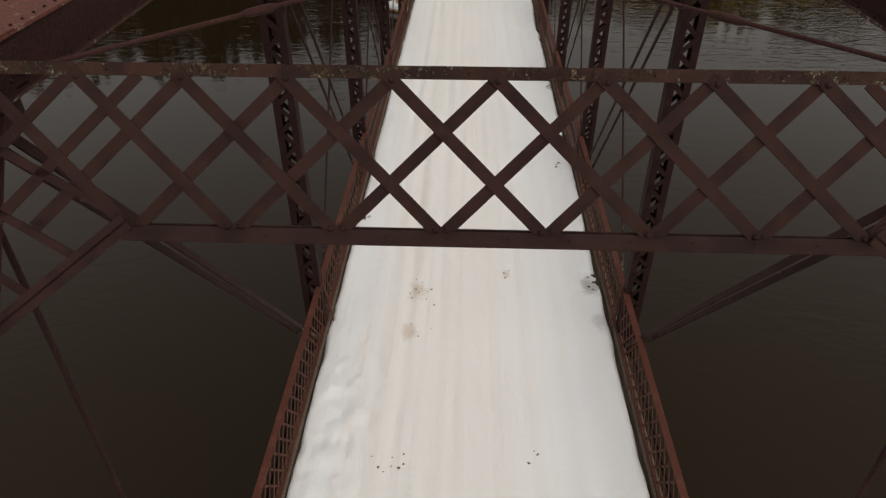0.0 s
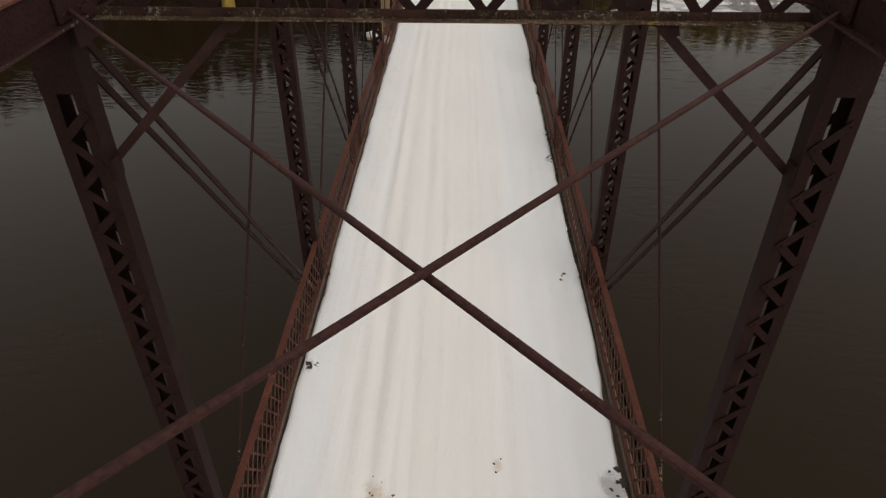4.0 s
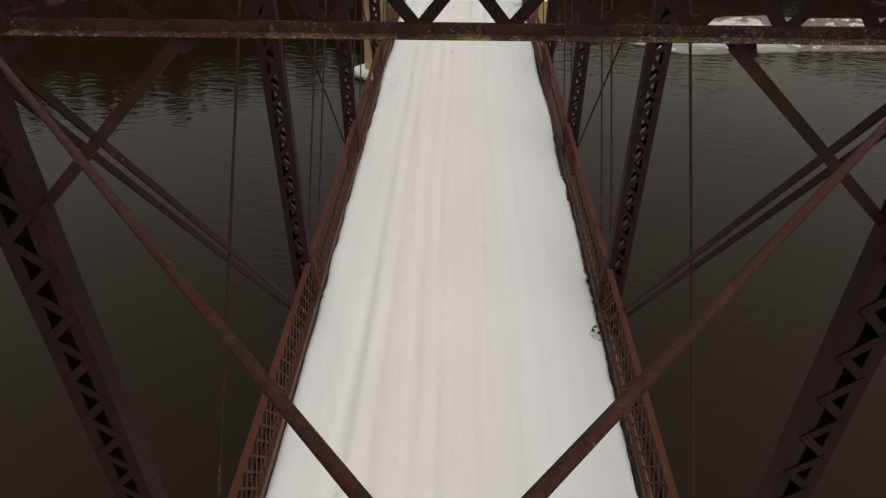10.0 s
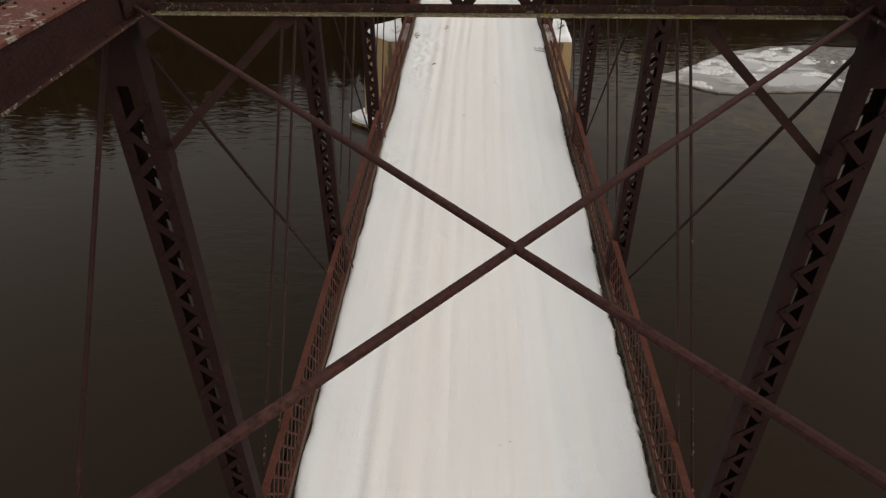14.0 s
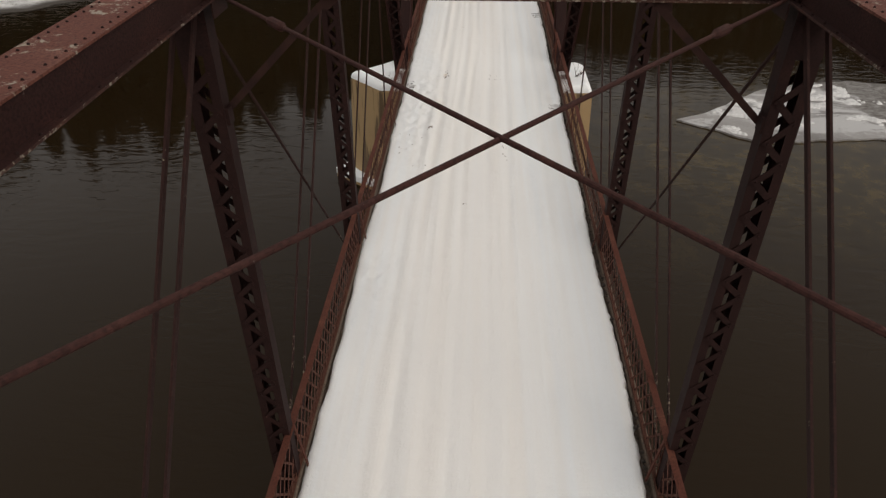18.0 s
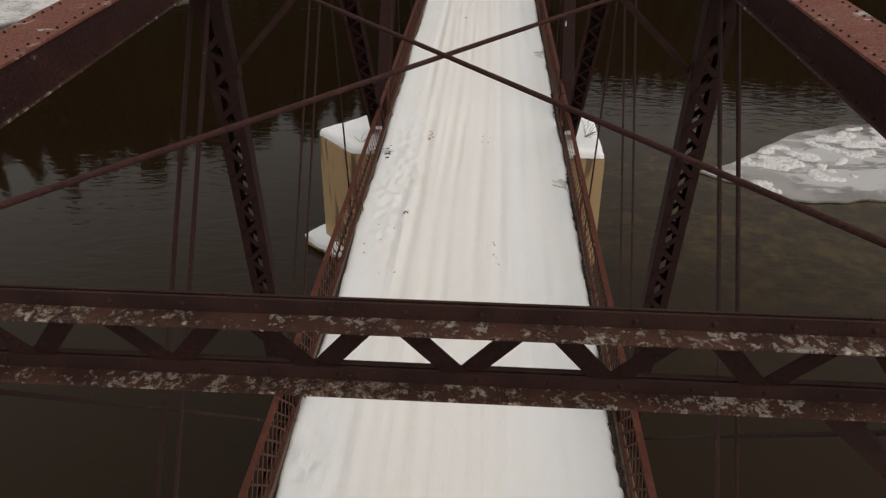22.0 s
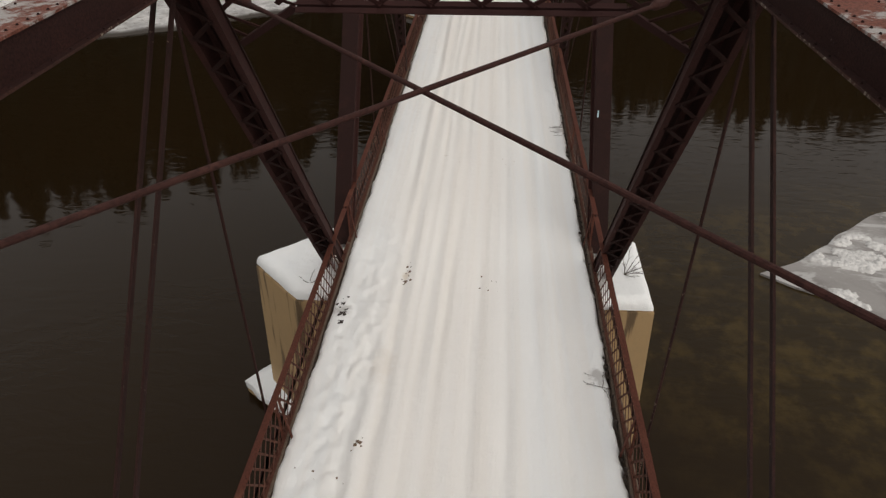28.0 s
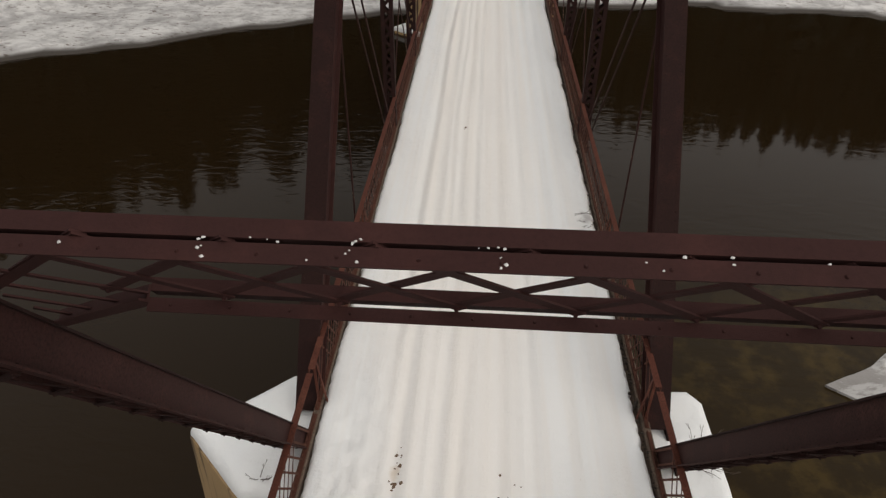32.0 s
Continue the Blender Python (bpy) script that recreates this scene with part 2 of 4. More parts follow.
def snow_material(name, tint=0.4, tracks=True):
    m, nt, b = nodes_of(name, 0.7, 0.0, 0.3)
    b.inputs["Subsurface Weight"].default_value = 0.0
    v = position(nt, (3.6, 0.06, 1.0)) if tracks else position(nt)
    streak = noise_tex(nt, v, 1.0, 3, 0.5)
    broad = noise_tex(nt, position(nt, (1.0, 0.35, 1.0)), 0.9, 3)
    col = blend(nt, times_(nt, ramp(nt, streak, 0.36, 0.66), tint), (0.862, 0.872, 0.876), (0.845, 0.80, 0.745))
    col = blend(nt, times_(nt, ramp(nt, broad, 0.45, 0.75), 0.35), col, (0.775, 0.80, 0.825))
    if tracks:
        # the trodden lane is tinted warmer than the snow along the rails
        off = nt.nodes.new("ShaderNodeSeparateXYZ")
        nt.links.new(position(nt), off.inputs[0])
        lane = ramp(nt, times_(nt, times_(nt, off.outputs["X"], 0.35, "ADD"), times_(nt, noise_tex(nt, position(nt, (0.5, 0.3, 1)), 1.2, 3), 0.8), "ADD"), -1.3, -0.4)
        lane = times_(nt, lane, ramp(nt, off.outputs["X"], 1.5, 0.3))
        col = blend(nt, times_(nt, lane, 0.46), col, (0.86, 0.80, 0.74))
    grain = noise_tex(nt, position(nt), 38.0, 6, 0.7)
    lump = noise_tex(nt, position(nt), 6.0, 4, 0.6)
    if tracks:
        dirt = ramp(nt, times_(nt, noise_tex(nt, position(nt), 9.0, 6, 0.75), times_(nt, noise_tex(nt, position(nt, (1, 0.6, 1)), 0.55, 2), 0.5), "ADD"), 0.98, 1.04)
        col = blend(nt, times_(nt, dirt, 0.6), col, (0.36, 0.25, 0.17))
        # slush and leaf stains, each with a ragged outline
        ragged = times_(nt, times_(nt, noise_tex(nt, position(nt), 5.0, 6, 0.7), -0.5, "ADD"), 1.3)
        for sx, sy, size, tone, amount in STAINS:
            away = nt.nodes.new("ShaderNodeVectorMath")
            away.operation = "DISTANCE"
            nt.links.new(position(nt, (1.0, 0.6, 0.0)), away.inputs[0])
            away.inputs[1].default_value = (sx, sy * 0.6, 0.0)
            near = ramp(nt, times_(nt, away.outputs["Value"], times_(nt, ragged, size * 1.6), "ADD"), size, size * 0.25)
            col = blend(nt, times_(nt, near, amount), col, tone)
    nt.links.new(col, b.inputs["Base Color"])
    fine = noise_tex(nt, position(nt, (9.0, 0.16, 1.0)), 1.0, 3, 0.5) if tracks else lump
    bump(nt, b, times_(nt, times_(nt, grain, times_(nt, lump, 2.0), "ADD"), times_(nt, fine, 1.3), "ADD"), 0.5, 0.022)
    return m


SNOW = snow_material("trodden_snow")
FRESH = snow_material("fresh_snow", 0.1, False)
CRUST = plain("old_snow_crust", (0.70, 0.69, 0.68), 0.75, 8.0, 0.3)

# concrete of the pier: tan, with dark runs of water down its faces
CONCRETE, cnt, cb = nodes_of("tan_concrete", 0.85)
cv = position(cnt)
c_run = noise_tex(cnt, position(cnt, (1.3, 1.3, 0.10)), 2.6, 4, 0.55)
c_col = blend(cnt, noise_tex(cnt, cv, 2.2, 6, 0.65), (0.44, 0.29, 0.14), (0.35, 0.24, 0.125))
c_col = blend(cnt, ramp(cnt, c_run, 0.53, 0.61), c_col, (0.13, 0.085, 0.045))
c_col = blend(cnt, ramp(cnt, noise_tex(cnt, cv, 26.0, 5, 0.7), 0.55, 0.8), c_col, (0.24, 0.19, 0.12))
cnt.links.new(c_col, cb.inputs["Base Color"])
bump(cnt, cb, noise_tex(cnt, cv, 30.0, 6, 0.7), 0.5, 0.01)

# river: dark brown water, ruffled in places; the olive bed shows through beside the ice
WATER, wnt, wb = nodes_of("river_water", 0.04)
wb.inputs["IOR"].default_value = 1.333
wb.inputs["Specular Tint"].default_value = (1.0, 0.845, 0.725, 1)
wb.inputs["Specular IOR Level"].default_value = 0.28
wv = position(wnt)
bed_at = wnt.nodes.new("ShaderNodeVectorMath")
bed_at.operation = "DISTANCE"
squash = position(wnt, (0.62, 1.0, 0.0))
wnt.links.new(squash, bed_at.inputs[0])
bed_at.inputs[1].default_value = (8.2, 46.5, 0.0)
bed = ramp(wnt, times_(wnt, bed_at.outputs["Value"], times_(wnt, noise_tex(wnt, wv, 0.25, 3), 9.0), "ADD"), 14.5, 6.5)
stones = ramp(wnt, noise_tex(wnt, wv, 1.3, 6, 0.65), 0.42, 0.68)
w_col = blend(wnt, noise_tex(wnt, wv, 0.09, 3), (0.0118, 0.0070, 0.0032), (0.0168, 0.0094, 0.0033))
w_col = blend(wnt, bed, w_col, blend(wnt, stones, (0.020, 0.0125, 0.0035), (0.052, 0.034, 0.009)))
wnt.links.new(w_col, wb.inputs["Base Color"])
rip = times_(wnt, noise_tex(wnt, position(wnt, (0.75, 1.9, 1.0)), 1.5, 3, 0.5, 0.7), ramp(wnt, noise_tex(wnt, wv, 0.06, 2), 0.34, 0.62))
rip = times_(wnt, rip, times_(wnt, noise_tex(wnt, wv, 0.35, 2), 0.4), "ADD")
bump(wnt, wb, rip, 0.095, 0.25)

ICE, icn, icb = nodes_of("grey_ice", 0.45)
iv = position(icn)
i_col = blend(icn, ramp(icn, noise_tex(icn, iv, 0.5, 6, 0.6), 0.38, 0.62), (0.17, 0.158, 0.15), (0.28, 0.265, 0.255))
# silt washed over the upstream part
i_x = icn.nodes.new("ShaderNodeSeparateXYZ")
icn.links.new(iv, i_x.inputs[0])
i_edge = times_(icn, noise_tex(icn, iv, 0.6, 5, 0.6), 3.2)
i_silt = ramp(icn, times_(icn, i_x.outputs["X"], i_edge, "ADD"), 18.0, 18.5)
i_back = times_(icn, ramp(icn, times_(icn, i_x.outputs["Y"], i_edge, "ADD"), 53.4, 53.9), ramp(icn, i_x.outputs["X"], 13.0, 15.0))
i_silt = times_(icn, i_silt, i_back, "MAXIMUM")
i_grit = blend(icn, ramp(icn, noise_tex(icn, position(icn, (0.6, 1.0, 1.0)), 4.2, 8, 0.8), 0.40, 0.62), (0.070, 0.058, 0.048), (0.235, 0.222, 0.21))
# wind-packed snow in long ragged patches behind the bare near margin
i_snow = times_(icn, ramp(icn, noise_tex(icn, position(icn, (0.4, 1.0, 1.0)), 1.1, 7, 0.68, 0.6), 0.46, 0.53), ramp(icn, times_(icn, i_x.outputs["Y"], times_(icn, noise_tex(icn, iv, 1.4, 4), 1.6), "ADD"), 48.1, 48.5))
i_col = blend(icn, i_snow, i_col, (0.43, 0.42, 0.415))
i_col = blend(icn, ramp(icn, noise_tex(icn, iv, 7.0, 5, 0.7), 0.60, 0.74), i_col, (0.48, 0.47, 0.46))
i_col = blend(icn, i_silt, i_col, i_grit)
icn.links.new(i_col, icb.inputs["Base Color"])
bump(icn, icb, noise_tex(icn, iv, 5.0, 6, 0.7), 0.5, 0.04)

GROUND, gnt, gb = nodes_of("snowy_ground", 0.85)
gv = position(gnt)
gh = gnt.nodes.new("ShaderNodeSeparateXYZ")
gnt.links.new(gv, gh.inputs[0])
g_col = blend(gnt, ramp(gnt, noise_tex(gnt, gv, 0.9, 7, 0.65), 0.35, 0.6), (0.44, 0.43, 0.43), (0.72, 0.71, 0.70))
g_col = blend(gnt, ramp(gnt, noise_tex(gnt, position(gnt, (1, 2.4, 1)), 1.7, 8, 0.75, 0.8), 0.55, 0.63), g_col, (0.16, 0.13, 0.11))
g_col = blend(gnt, ramp(gnt, gh.outputs["Z"], -3.87, -4.07), g_col, (0.05, 0.042, 0.035))
gnt.links.new(g_col, gb.inputs["Base Color"])
bump(gnt, gb, noise_tex(gnt, gv, 2.5, 7, 0.7), 0.6, 0.15)


# ---- builders ----
def thing(name, at, label, category, group="", kind=""):
    ob = new(name)
    ob.empty_display_size = 0.3
    ob.location = at
    return tagged(ob, label, category, group, kind)


def hang(ob, parent):
    """Parents ob, whose mesh is in world coordinates, to a thing that stands unturned, or to one of its parts."""
    if parent is not None:
        ob.parent = parent
        ob.matrix_parent_inverse = Matrix.Translation(-parent.location) if parent.parent is None else Matrix.Identity(4)
    return ob


def part(name, bm, material, parent, label=""):
    me = bpy.data.meshes.new(name)
    bm.normal_update()
    bm.to_mesh(me)
    bm.free()
    me.materials.append(material)
    ob = hang(new(name, me), parent)
    if label:
        ob["label"] = label
    return ob


def piece(name, me, m, parent, label=""):
    """A further object on a shared mesh."""
    ob = hang(new(name, me), parent)
    ob.matrix_basis = m
    if label:
        ob["label"] = label
    return ob


def mesh_of(name, bm, material):
    me = bpy.data.meshes.new(name)
    bm.normal_update()
    bm.to_mesh(me)
    bm.free()
    me.materials.append(material)
    return me


def axes(a, b, up=(0, 0, 1)):
    """A pose at a whose X points to b and whose Z is as near to up as may be."""
    a, b = Vector(a), Vector(b)
    x = (b - a).normalized()
    u = Vector(up)
    if abs(x.dot(u)) > 0.999:
        u = Vector((0, 1, 0))
    y = u.cross(x).normalized()
    z = x.cross(y)
    return Matrix.Translation(a) @ Matrix((x, y, z)).transposed().to_4x4()


def box(bm, lo, hi, m=None, bevel=0.0):
    r = bmesh.ops.create_cube(bm, size=1.0)
    vs = r["verts"]
    for v in vs:
        v.co = Vector([lo[i] + (v.co[i] + 0.5) * (hi[i] - lo[i]) for i in range(3)])
    if bevel:
        es = list({e for v in vs for e in v.link_edges})
        vs = [v for f in bmesh.ops.bevel(bm, geom=es, offset=bevel, segments=1, affect="EDGES", profile=0.5)["faces"] for v in f.verts] + [v for v in vs if v.is_valid]
        vs = list(set(vs))
    if m is not None:
        bmesh.ops.transform(bm, matrix=m, verts=vs)
    return vs


def beam(bm, a, b, w, h, up=(0, 0, 1), shift=(0, 0), ext=0.0, bevel=0.0):
    """A bar from a to b: w across, h along up; shift moves its section in those two ways."""
    m = axes(a, b, up)
    n = (Vector(b) - Vector(a)).length
    box(bm, (-ext, shift[0] - w / 2, shift[1] - h / 2), (n + ext, shift[0] + w / 2, shift[1] + h / 2), m, bevel)


def tube(bm, a, b, r, seg=8, r2=None):
    m = axes(a, b)
    n = (Vector(b) - Vector(a)).length
    res = bmesh.ops.create_cone(bm, cap_ends=True, segments=seg, radius1=r, radius2=r if r2 is None else r2, depth=n)
    bmesh.ops.transform(bm, matrix=m @ Matrix.Translation((n / 2, 0, 0)) @ pose(0, 0, 0, 0, 90, 0), verts=res["verts"])


def sweep(bm, at, r, seg=8):
    """One closed round bar along the points at."""
    rings = []
    for i, p in enumerate(at):
        m = axes(p, p + (at[min(i + 1, len(at) - 1)] - at[max(i - 1, 0)]))
        rings.append([bm.verts.new(m @ Vector((0, r * math.cos(6.2832 * k / seg), r * math.sin(6.2832 * k / seg)))) for k in range(seg)])
    for a, b in zip(rings, rings[1:]):
        for k in range(seg):
            bm.faces.new((a[k], a[(k + 1) % seg], b[(k + 1) % seg], b[k]))
    bm.faces.new(rings[0][::-1])
    bm.faces.new(rings[-1])
    bmesh.ops.recalc_face_normals(bm, faces=bm.faces)


def dome(bm, at, r, n):
    """A rivet head: a low cone with a flat top, standing along n."""
    m = axes(at, Vector(at) + Vector(n))
    res = bmesh.ops.create_cone(bm, cap_ends=True, segments=6, radius1=r, radius2=r * 0.45, depth=r * 0.9)
    bmesh.ops.transform(bm, matrix=m @ Matrix.Translation((r * 0.4, 0, 0)) @ pose(0, 0, 0, 0, 90, 0), verts=res["verts"])


def lattice_mesh(name, length, width, thick, material, rivet=0.014):
    """A flat bar along X with a rivet at each end."""
    bm = bmesh.new()
    box(bm, (-0.02, -width / 2, -thick / 2), (length + 0.02, width / 2, thick / 2), None, 0.0)
    for x in (0.015, length - 0.015):
        dome(bm, (x, 0, thick / 2), rivet, (0, 0, 1))
    return mesh_of(name, bm, material)


def profile(bm, m, n, pts, start=0.0):
    """Extrudes the closed outline pts, in the (Y, Z) plane of m, along X from start to n."""
    lo = [bm.verts.new(m @ Vector((start, y, z))) for y, z in pts]
    hi = [bm.verts.new(m @ Vector((n, y, z))) for y, z in pts]
    fs = [bm.faces.new(lo), bm.faces.new(hi[::-1])]
    for i in range(len(pts)):
        j = (i + 1) % len(pts)
        fs.append(bm.faces.new((lo[j], lo[i], hi[i], hi[j])))
    bmesh.ops.recalc_face_normals(bm, faces=fs)


# ---- the plan of the bridge ----
PANEL = 5.5
TRUSS_X = 2.52          # middle of a truss
POST_X = {-1: 2.54, 1: 2.55}   # middle of the posts of either truss
CHORD_Z = {-1: (6.30, 6.545), 1: (6.34, 6.57)}   # underside and top of either top chord
STRUT_TOP, STRUT_LOW = 6.60, 6.33
PIN_Z = 6.38
FOOT_Z = -0.42          # pins of the bottom chord
RAIL_X, RAIL_Z = 2.41, 0.878
WATER_Z = -4.15
SPANS = (
    dict(nodes=[PANEL * k for k in range(1, 8)], feet=(0.85, 43.15)),
    dict(nodes=[47.9 + PANEL * k for k in range(5)], feet=(43.75, 74.3)),
)

# ---- ground, river and ice ----
BANK_X = [-400, -60, -40, -30, -24.5, -17.5, -12, -6, 0, 12, 24, 40, 100, 400]
BANK_Y = [-40, 36, 53, 63, 67.5, 71.7, 74.9, 77.5, 79.4, 81.5, 79.2, 78, 80, 92]


def bank_height(x, y):
    d = y - float(np.interp(x, BANK_X, BANK_Y))
    near = -7.0 - y
    d = max(d, near)
    wob = noise.noise((x * 0.16, y * 0.16, 3.1)) * 1.6
    d += wob
    if d < 0:
        return WATER_Z - min(2.2, 0.09 - d * 0.25)
    shelf = 0.12 + 0.14 * min(1.0, d / 1.2)
    rise = max(0.0, min(1.0, (d - 9) / 16.0))
    rise = rise * rise * (3 - 2 * rise)
    rough = noise.noise((x * 0.5, y * 0.5, 7.7)) * 0.10 * min(1.0, d / 2)
    return WATER_Z + shelf + rise * 3.6 + rough


gx = np.unique(np.concatenate([np.linspace(-900, -90, 10), np.arange(-90, 90.1, 1.5), np.linspace(90, 900, 10)]))
gy = np.unique(np.concatenate([np.linspace(-900, -40, 8), np.arange(-40, 20, 4.0), np.arange(20, 110.1, 1.25), np.linspace(110, 1500, 12)]))
gverts = [(float(x), float(y), bank_height(float(x), float(y))) for y in gy for x in gx]
nx = len(gx)
gfaces = [(j * nx + i, j * nx + i + 1, (j + 1) * nx + i + 1, (j + 1) * nx + i) for j in range(len(gy) - 1) for i in range(nx - 1)]
gme = bpy.data.meshes.new("ground")
gme.from_pydata(gverts, [], gfaces)
gme.polygons.foreach_set("use_smooth", [True] * len(gfaces))
gme.materials.append(GROUND)
tagged(new("ground", gme), "snow-covered river bank with dark wet edge and brush", "ground", kind="structure")

bm = bmesh.new()
bmesh.ops.create_grid(bm, x_segments=8, y_segments=8, size=900)
water = part("water", bm, WATER, None)
water.location = (0, 100, WATER_Z)
tagged(water, "dark brown river water with gentle ripples", "river", kind="structure")


ICE_FAR = ([8.3, 9.1, 9.7, 11.0, 12.1, 13.0, 15.3, 17.4, 18.9, 22, 30, 46], [48.72, 49.1, 49.5, 50.6, 51.5, 52.25, 53.2, 53.5, 53.1, 53.0, 53.6, 55])
ICE_NEAR = ([8.3, 9.1, 9.7, 10.3, 11.0, 12.0, 13.6, 16, 19, 23, 46], [48.72, 48.1, 47.75, 47.2, 46.78, 46.75, 46.95, 47.2, 47.5, 47.4, 46.5])


def ice_edge(s):
    """The outline of the ice island: s from 0 to 1 runs round it."""
    u = 1 - abs(1 - s * 2)
    x = 8.3 + 37.7 * u ** 1.6
    return x, float(np.interp(x, *(ICE_FAR if s <= 0.5 else ICE_NEAR)))


rim = []
for i in range(260):
    x, y = ice_edge(i / 260)
    w = min(0.16, 0.03 + 0.05 * (x - 8.3))
    rim.append((x + w * noise.noise((x * 1.3, y * 1.3, 1.0)), y + w * noise.noise((x * 1.3, y * 1.3, 5.0))))
bm = bmesh.new()
top = [bm.verts.new((x, y, WATER_Z + 0.07)) for x, y in rim]
low = [bm.verts.new((x, y, WATER_Z - 0.06)) for x, y in rim]
bm.faces.new(top[::-1])
for i in range(len(rim)):
    j = (i + 1) % len(rim)
    bm.faces.new((top[i], top[j], low[j], low[i]))
bmesh.ops.recalc_face_normals(bm, faces=bm.faces)
ice = part("ice_sheet", bm, ICE, None)
tagged(ice, "flat grey ice island with broken snowy crust in the river", "ice", kind="structure")


def clump_mesh(name, count, spread, size, material, flat=0.5, seed=1, inside=None, smooth=True):
    """Many small broken lumps in one mesh."""
    rnd = random.Random(seed)
    verts, faces = [], []
    base = [(-1, -1, 0), (1, -1, 0), (1, 1, 0), (-1, 1, 0), (-0.6, -0.6, 1), (0.6, -0.6, 1), (0.6, 0.6, 1), (-0.6, 0.6, 1)]
    quads = [(0, 1, 5, 4), (1, 2, 6, 5), (2, 3, 7, 6), (3, 0, 4, 7), (4, 5, 6, 7)]
    for _ in range(count):
        x, y, z = spread(rnd)
        s = size * rnd.uniform(0.4, 1.5)
        a = rnd.uniform(0, 6.3)
        n0 = len(verts)
        for bx, by, bz in base:
            px, py = bx * s * rnd.uniform(0.6, 1.3), by * s * rnd.uniform(0.5, 1.1)
            verts.append((x + px * math.cos(a) - py * math.sin(a), y + px * math.sin(a) + py * math.cos(a), z + bz * s * flat * rnd.uniform(0.5, 1.3)))
        faces += [tuple(n0 + i for i in q) for q in quads]
    me = bpy.data.meshes.new(name)
    me.from_pydata(verts, [], faces)
    me.polygons.foreach_set("use_smooth", [smooth] * len(faces))
    me.materials.append(material)
    return me


def on_ice(rnd):
    while True:
        x = rnd.uniform(9.2, 44)
        lo, hi = float(np.interp(x, *ICE_NEAR)), float(np.interp(x, *ICE_FAR))
        y = rnd.uniform(lo + 0.3, hi - 0.25)
        if noise.noise((x * 0.30, y * 0.85, 2.0)) > 0.06 and noise.noise((x * 1.3, y * 1.9, 4.0)) > 0.08 and (x < 16.6 or rnd.random() < 0.05):
            return x, y, WATER_Z + 0.06


rubble = new("snow_rubble", clump_mesh("snow_rubble", 5200, on_ice, 0.085, CRUST, 0.55, 5))
tagged(rubble, "broken chunks of white snow on the ice", "snow", kind="stuff")

# ---- deck and snow ----
DECK_ENDS = (-9.0, 84.0)
bm = bmesh.new()
box(bm, (-2.42, DECK_ENDS[0], -0.22), (2.42, DECK_ENDS[1], -0.12))
deck = part("deck", bm, TIMBER, None)
tagged(deck, "dark timber bridge deck hidden under the snow", "deck", kind="structure")


def edge_x(y, side):
    e = 2.33 if side > 0 else 2.36
    e += 0.06 * noise.noise((y * 0.35, side * 9.0, 0.0)) + 0.035 * noise.noise((y * 1.7, side * 5.0, 2.0))
    jag = min(1.0, max(0.0, (y - 16) / 6.0)) if side > 0 else 0.7 * min(1.0, max(0.0, (y - 36) / 4.0))
    e += 0.012 * noise.noise((y * 6.0, 3.0, 1.0)) + jag * (0.042 * noise.noise((y * 7.5, 3.0, 1.0)) + 0.034 * noise.noise((y * 17.0, 3.0, 6.0)))
    return e


RUTS = ((-1.47, 0.10, 0.045), (-1.14, 0.12, 0.045), (-0.86, 0.06, 0.020), (-0.62, 0.10, 0.026), (-0.30, 0.07, 0.022), (0.25, 0.12, 0.022), (0.50, 0.06, 0.012), (0.74, 0.09, 0.026), (1.25, 0.13, 0.03), (1.62, 0.09, 0.022))


def snow_height(x, y):
    deep = 1.0 + 0.9 * min(1.0, max(0.0, (y - 33) / 6.0))
    drift = 0.18 * noise.noise((y * 0.045, 0.3, 0.0)) + 0.0009 * max(0.0, y - 44) ** 2 * (0.4 if x > 0 else 1.0) * 0.35
    h = 0.0
    for c, w, d in RUTS:
        u = (x - c - drift - 0.08 * noise.noise((y * 0.14, c * 4, 1.0)) - 0.012 * noise.noise((y * 0.9, c * 4, 2.0))) / w
        if abs(u) < 5:
            g = 0.8 * d * deep * (0.6 + 0.7 * noise.noise((y * 0.25, c * 3, 4.0)))
            h -= g * math.exp(-u * u)
            u -= 1.7
            h += 0.5 * g * math.exp(-u * u)
    h += 0.022 * noise.noise((x * 1.2, y * 0.5, 0.0)) + 0.007 * noise.noise((x * 6, y * 2.0, 3.0))
    rough = math.exp(-((x + 1.70) / 0.48) ** 2) * math.exp(-((y - 40.2) / 3.4) ** 2) + 0.7 * math.exp(-((x + 1.86) / 0.5) ** 2) * math.exp(-((y - 9.0) / 1.6) ** 2) + 0.5 * math.exp(-((x + 2.0) / 0.4) ** 2) * math.exp(-((y - 31.9) / 0.8) ** 2)
    rough += 0.5 * math.exp(-((x - 2.05) / 0.25) ** 2) * (math.exp(-((y - 12.1) / 0.8) ** 2) + math.exp(-((y - 16.4) / 0.9) ** 2) + math.exp(-((y - 40.2) / 0.6) ** 2))
    if rough > 0.01:
        h += rough * (0.075 * noise.noise((x * 4.5, y * 4.0, 8.0)) + 0.055 * noise.noise((x * 11.0, y * 9.0, 3.0)) + 0.04 * abs(noise.noise((x * 19.0, y * 17.0, 5.0))))
    h += 0.25 * math.exp(-((abs(x) - 2.2) / 0.25) ** 2) * 0.12 * (1 + 1.5 * noise.noise((x, y * 1.1, 6.0)))
    return h


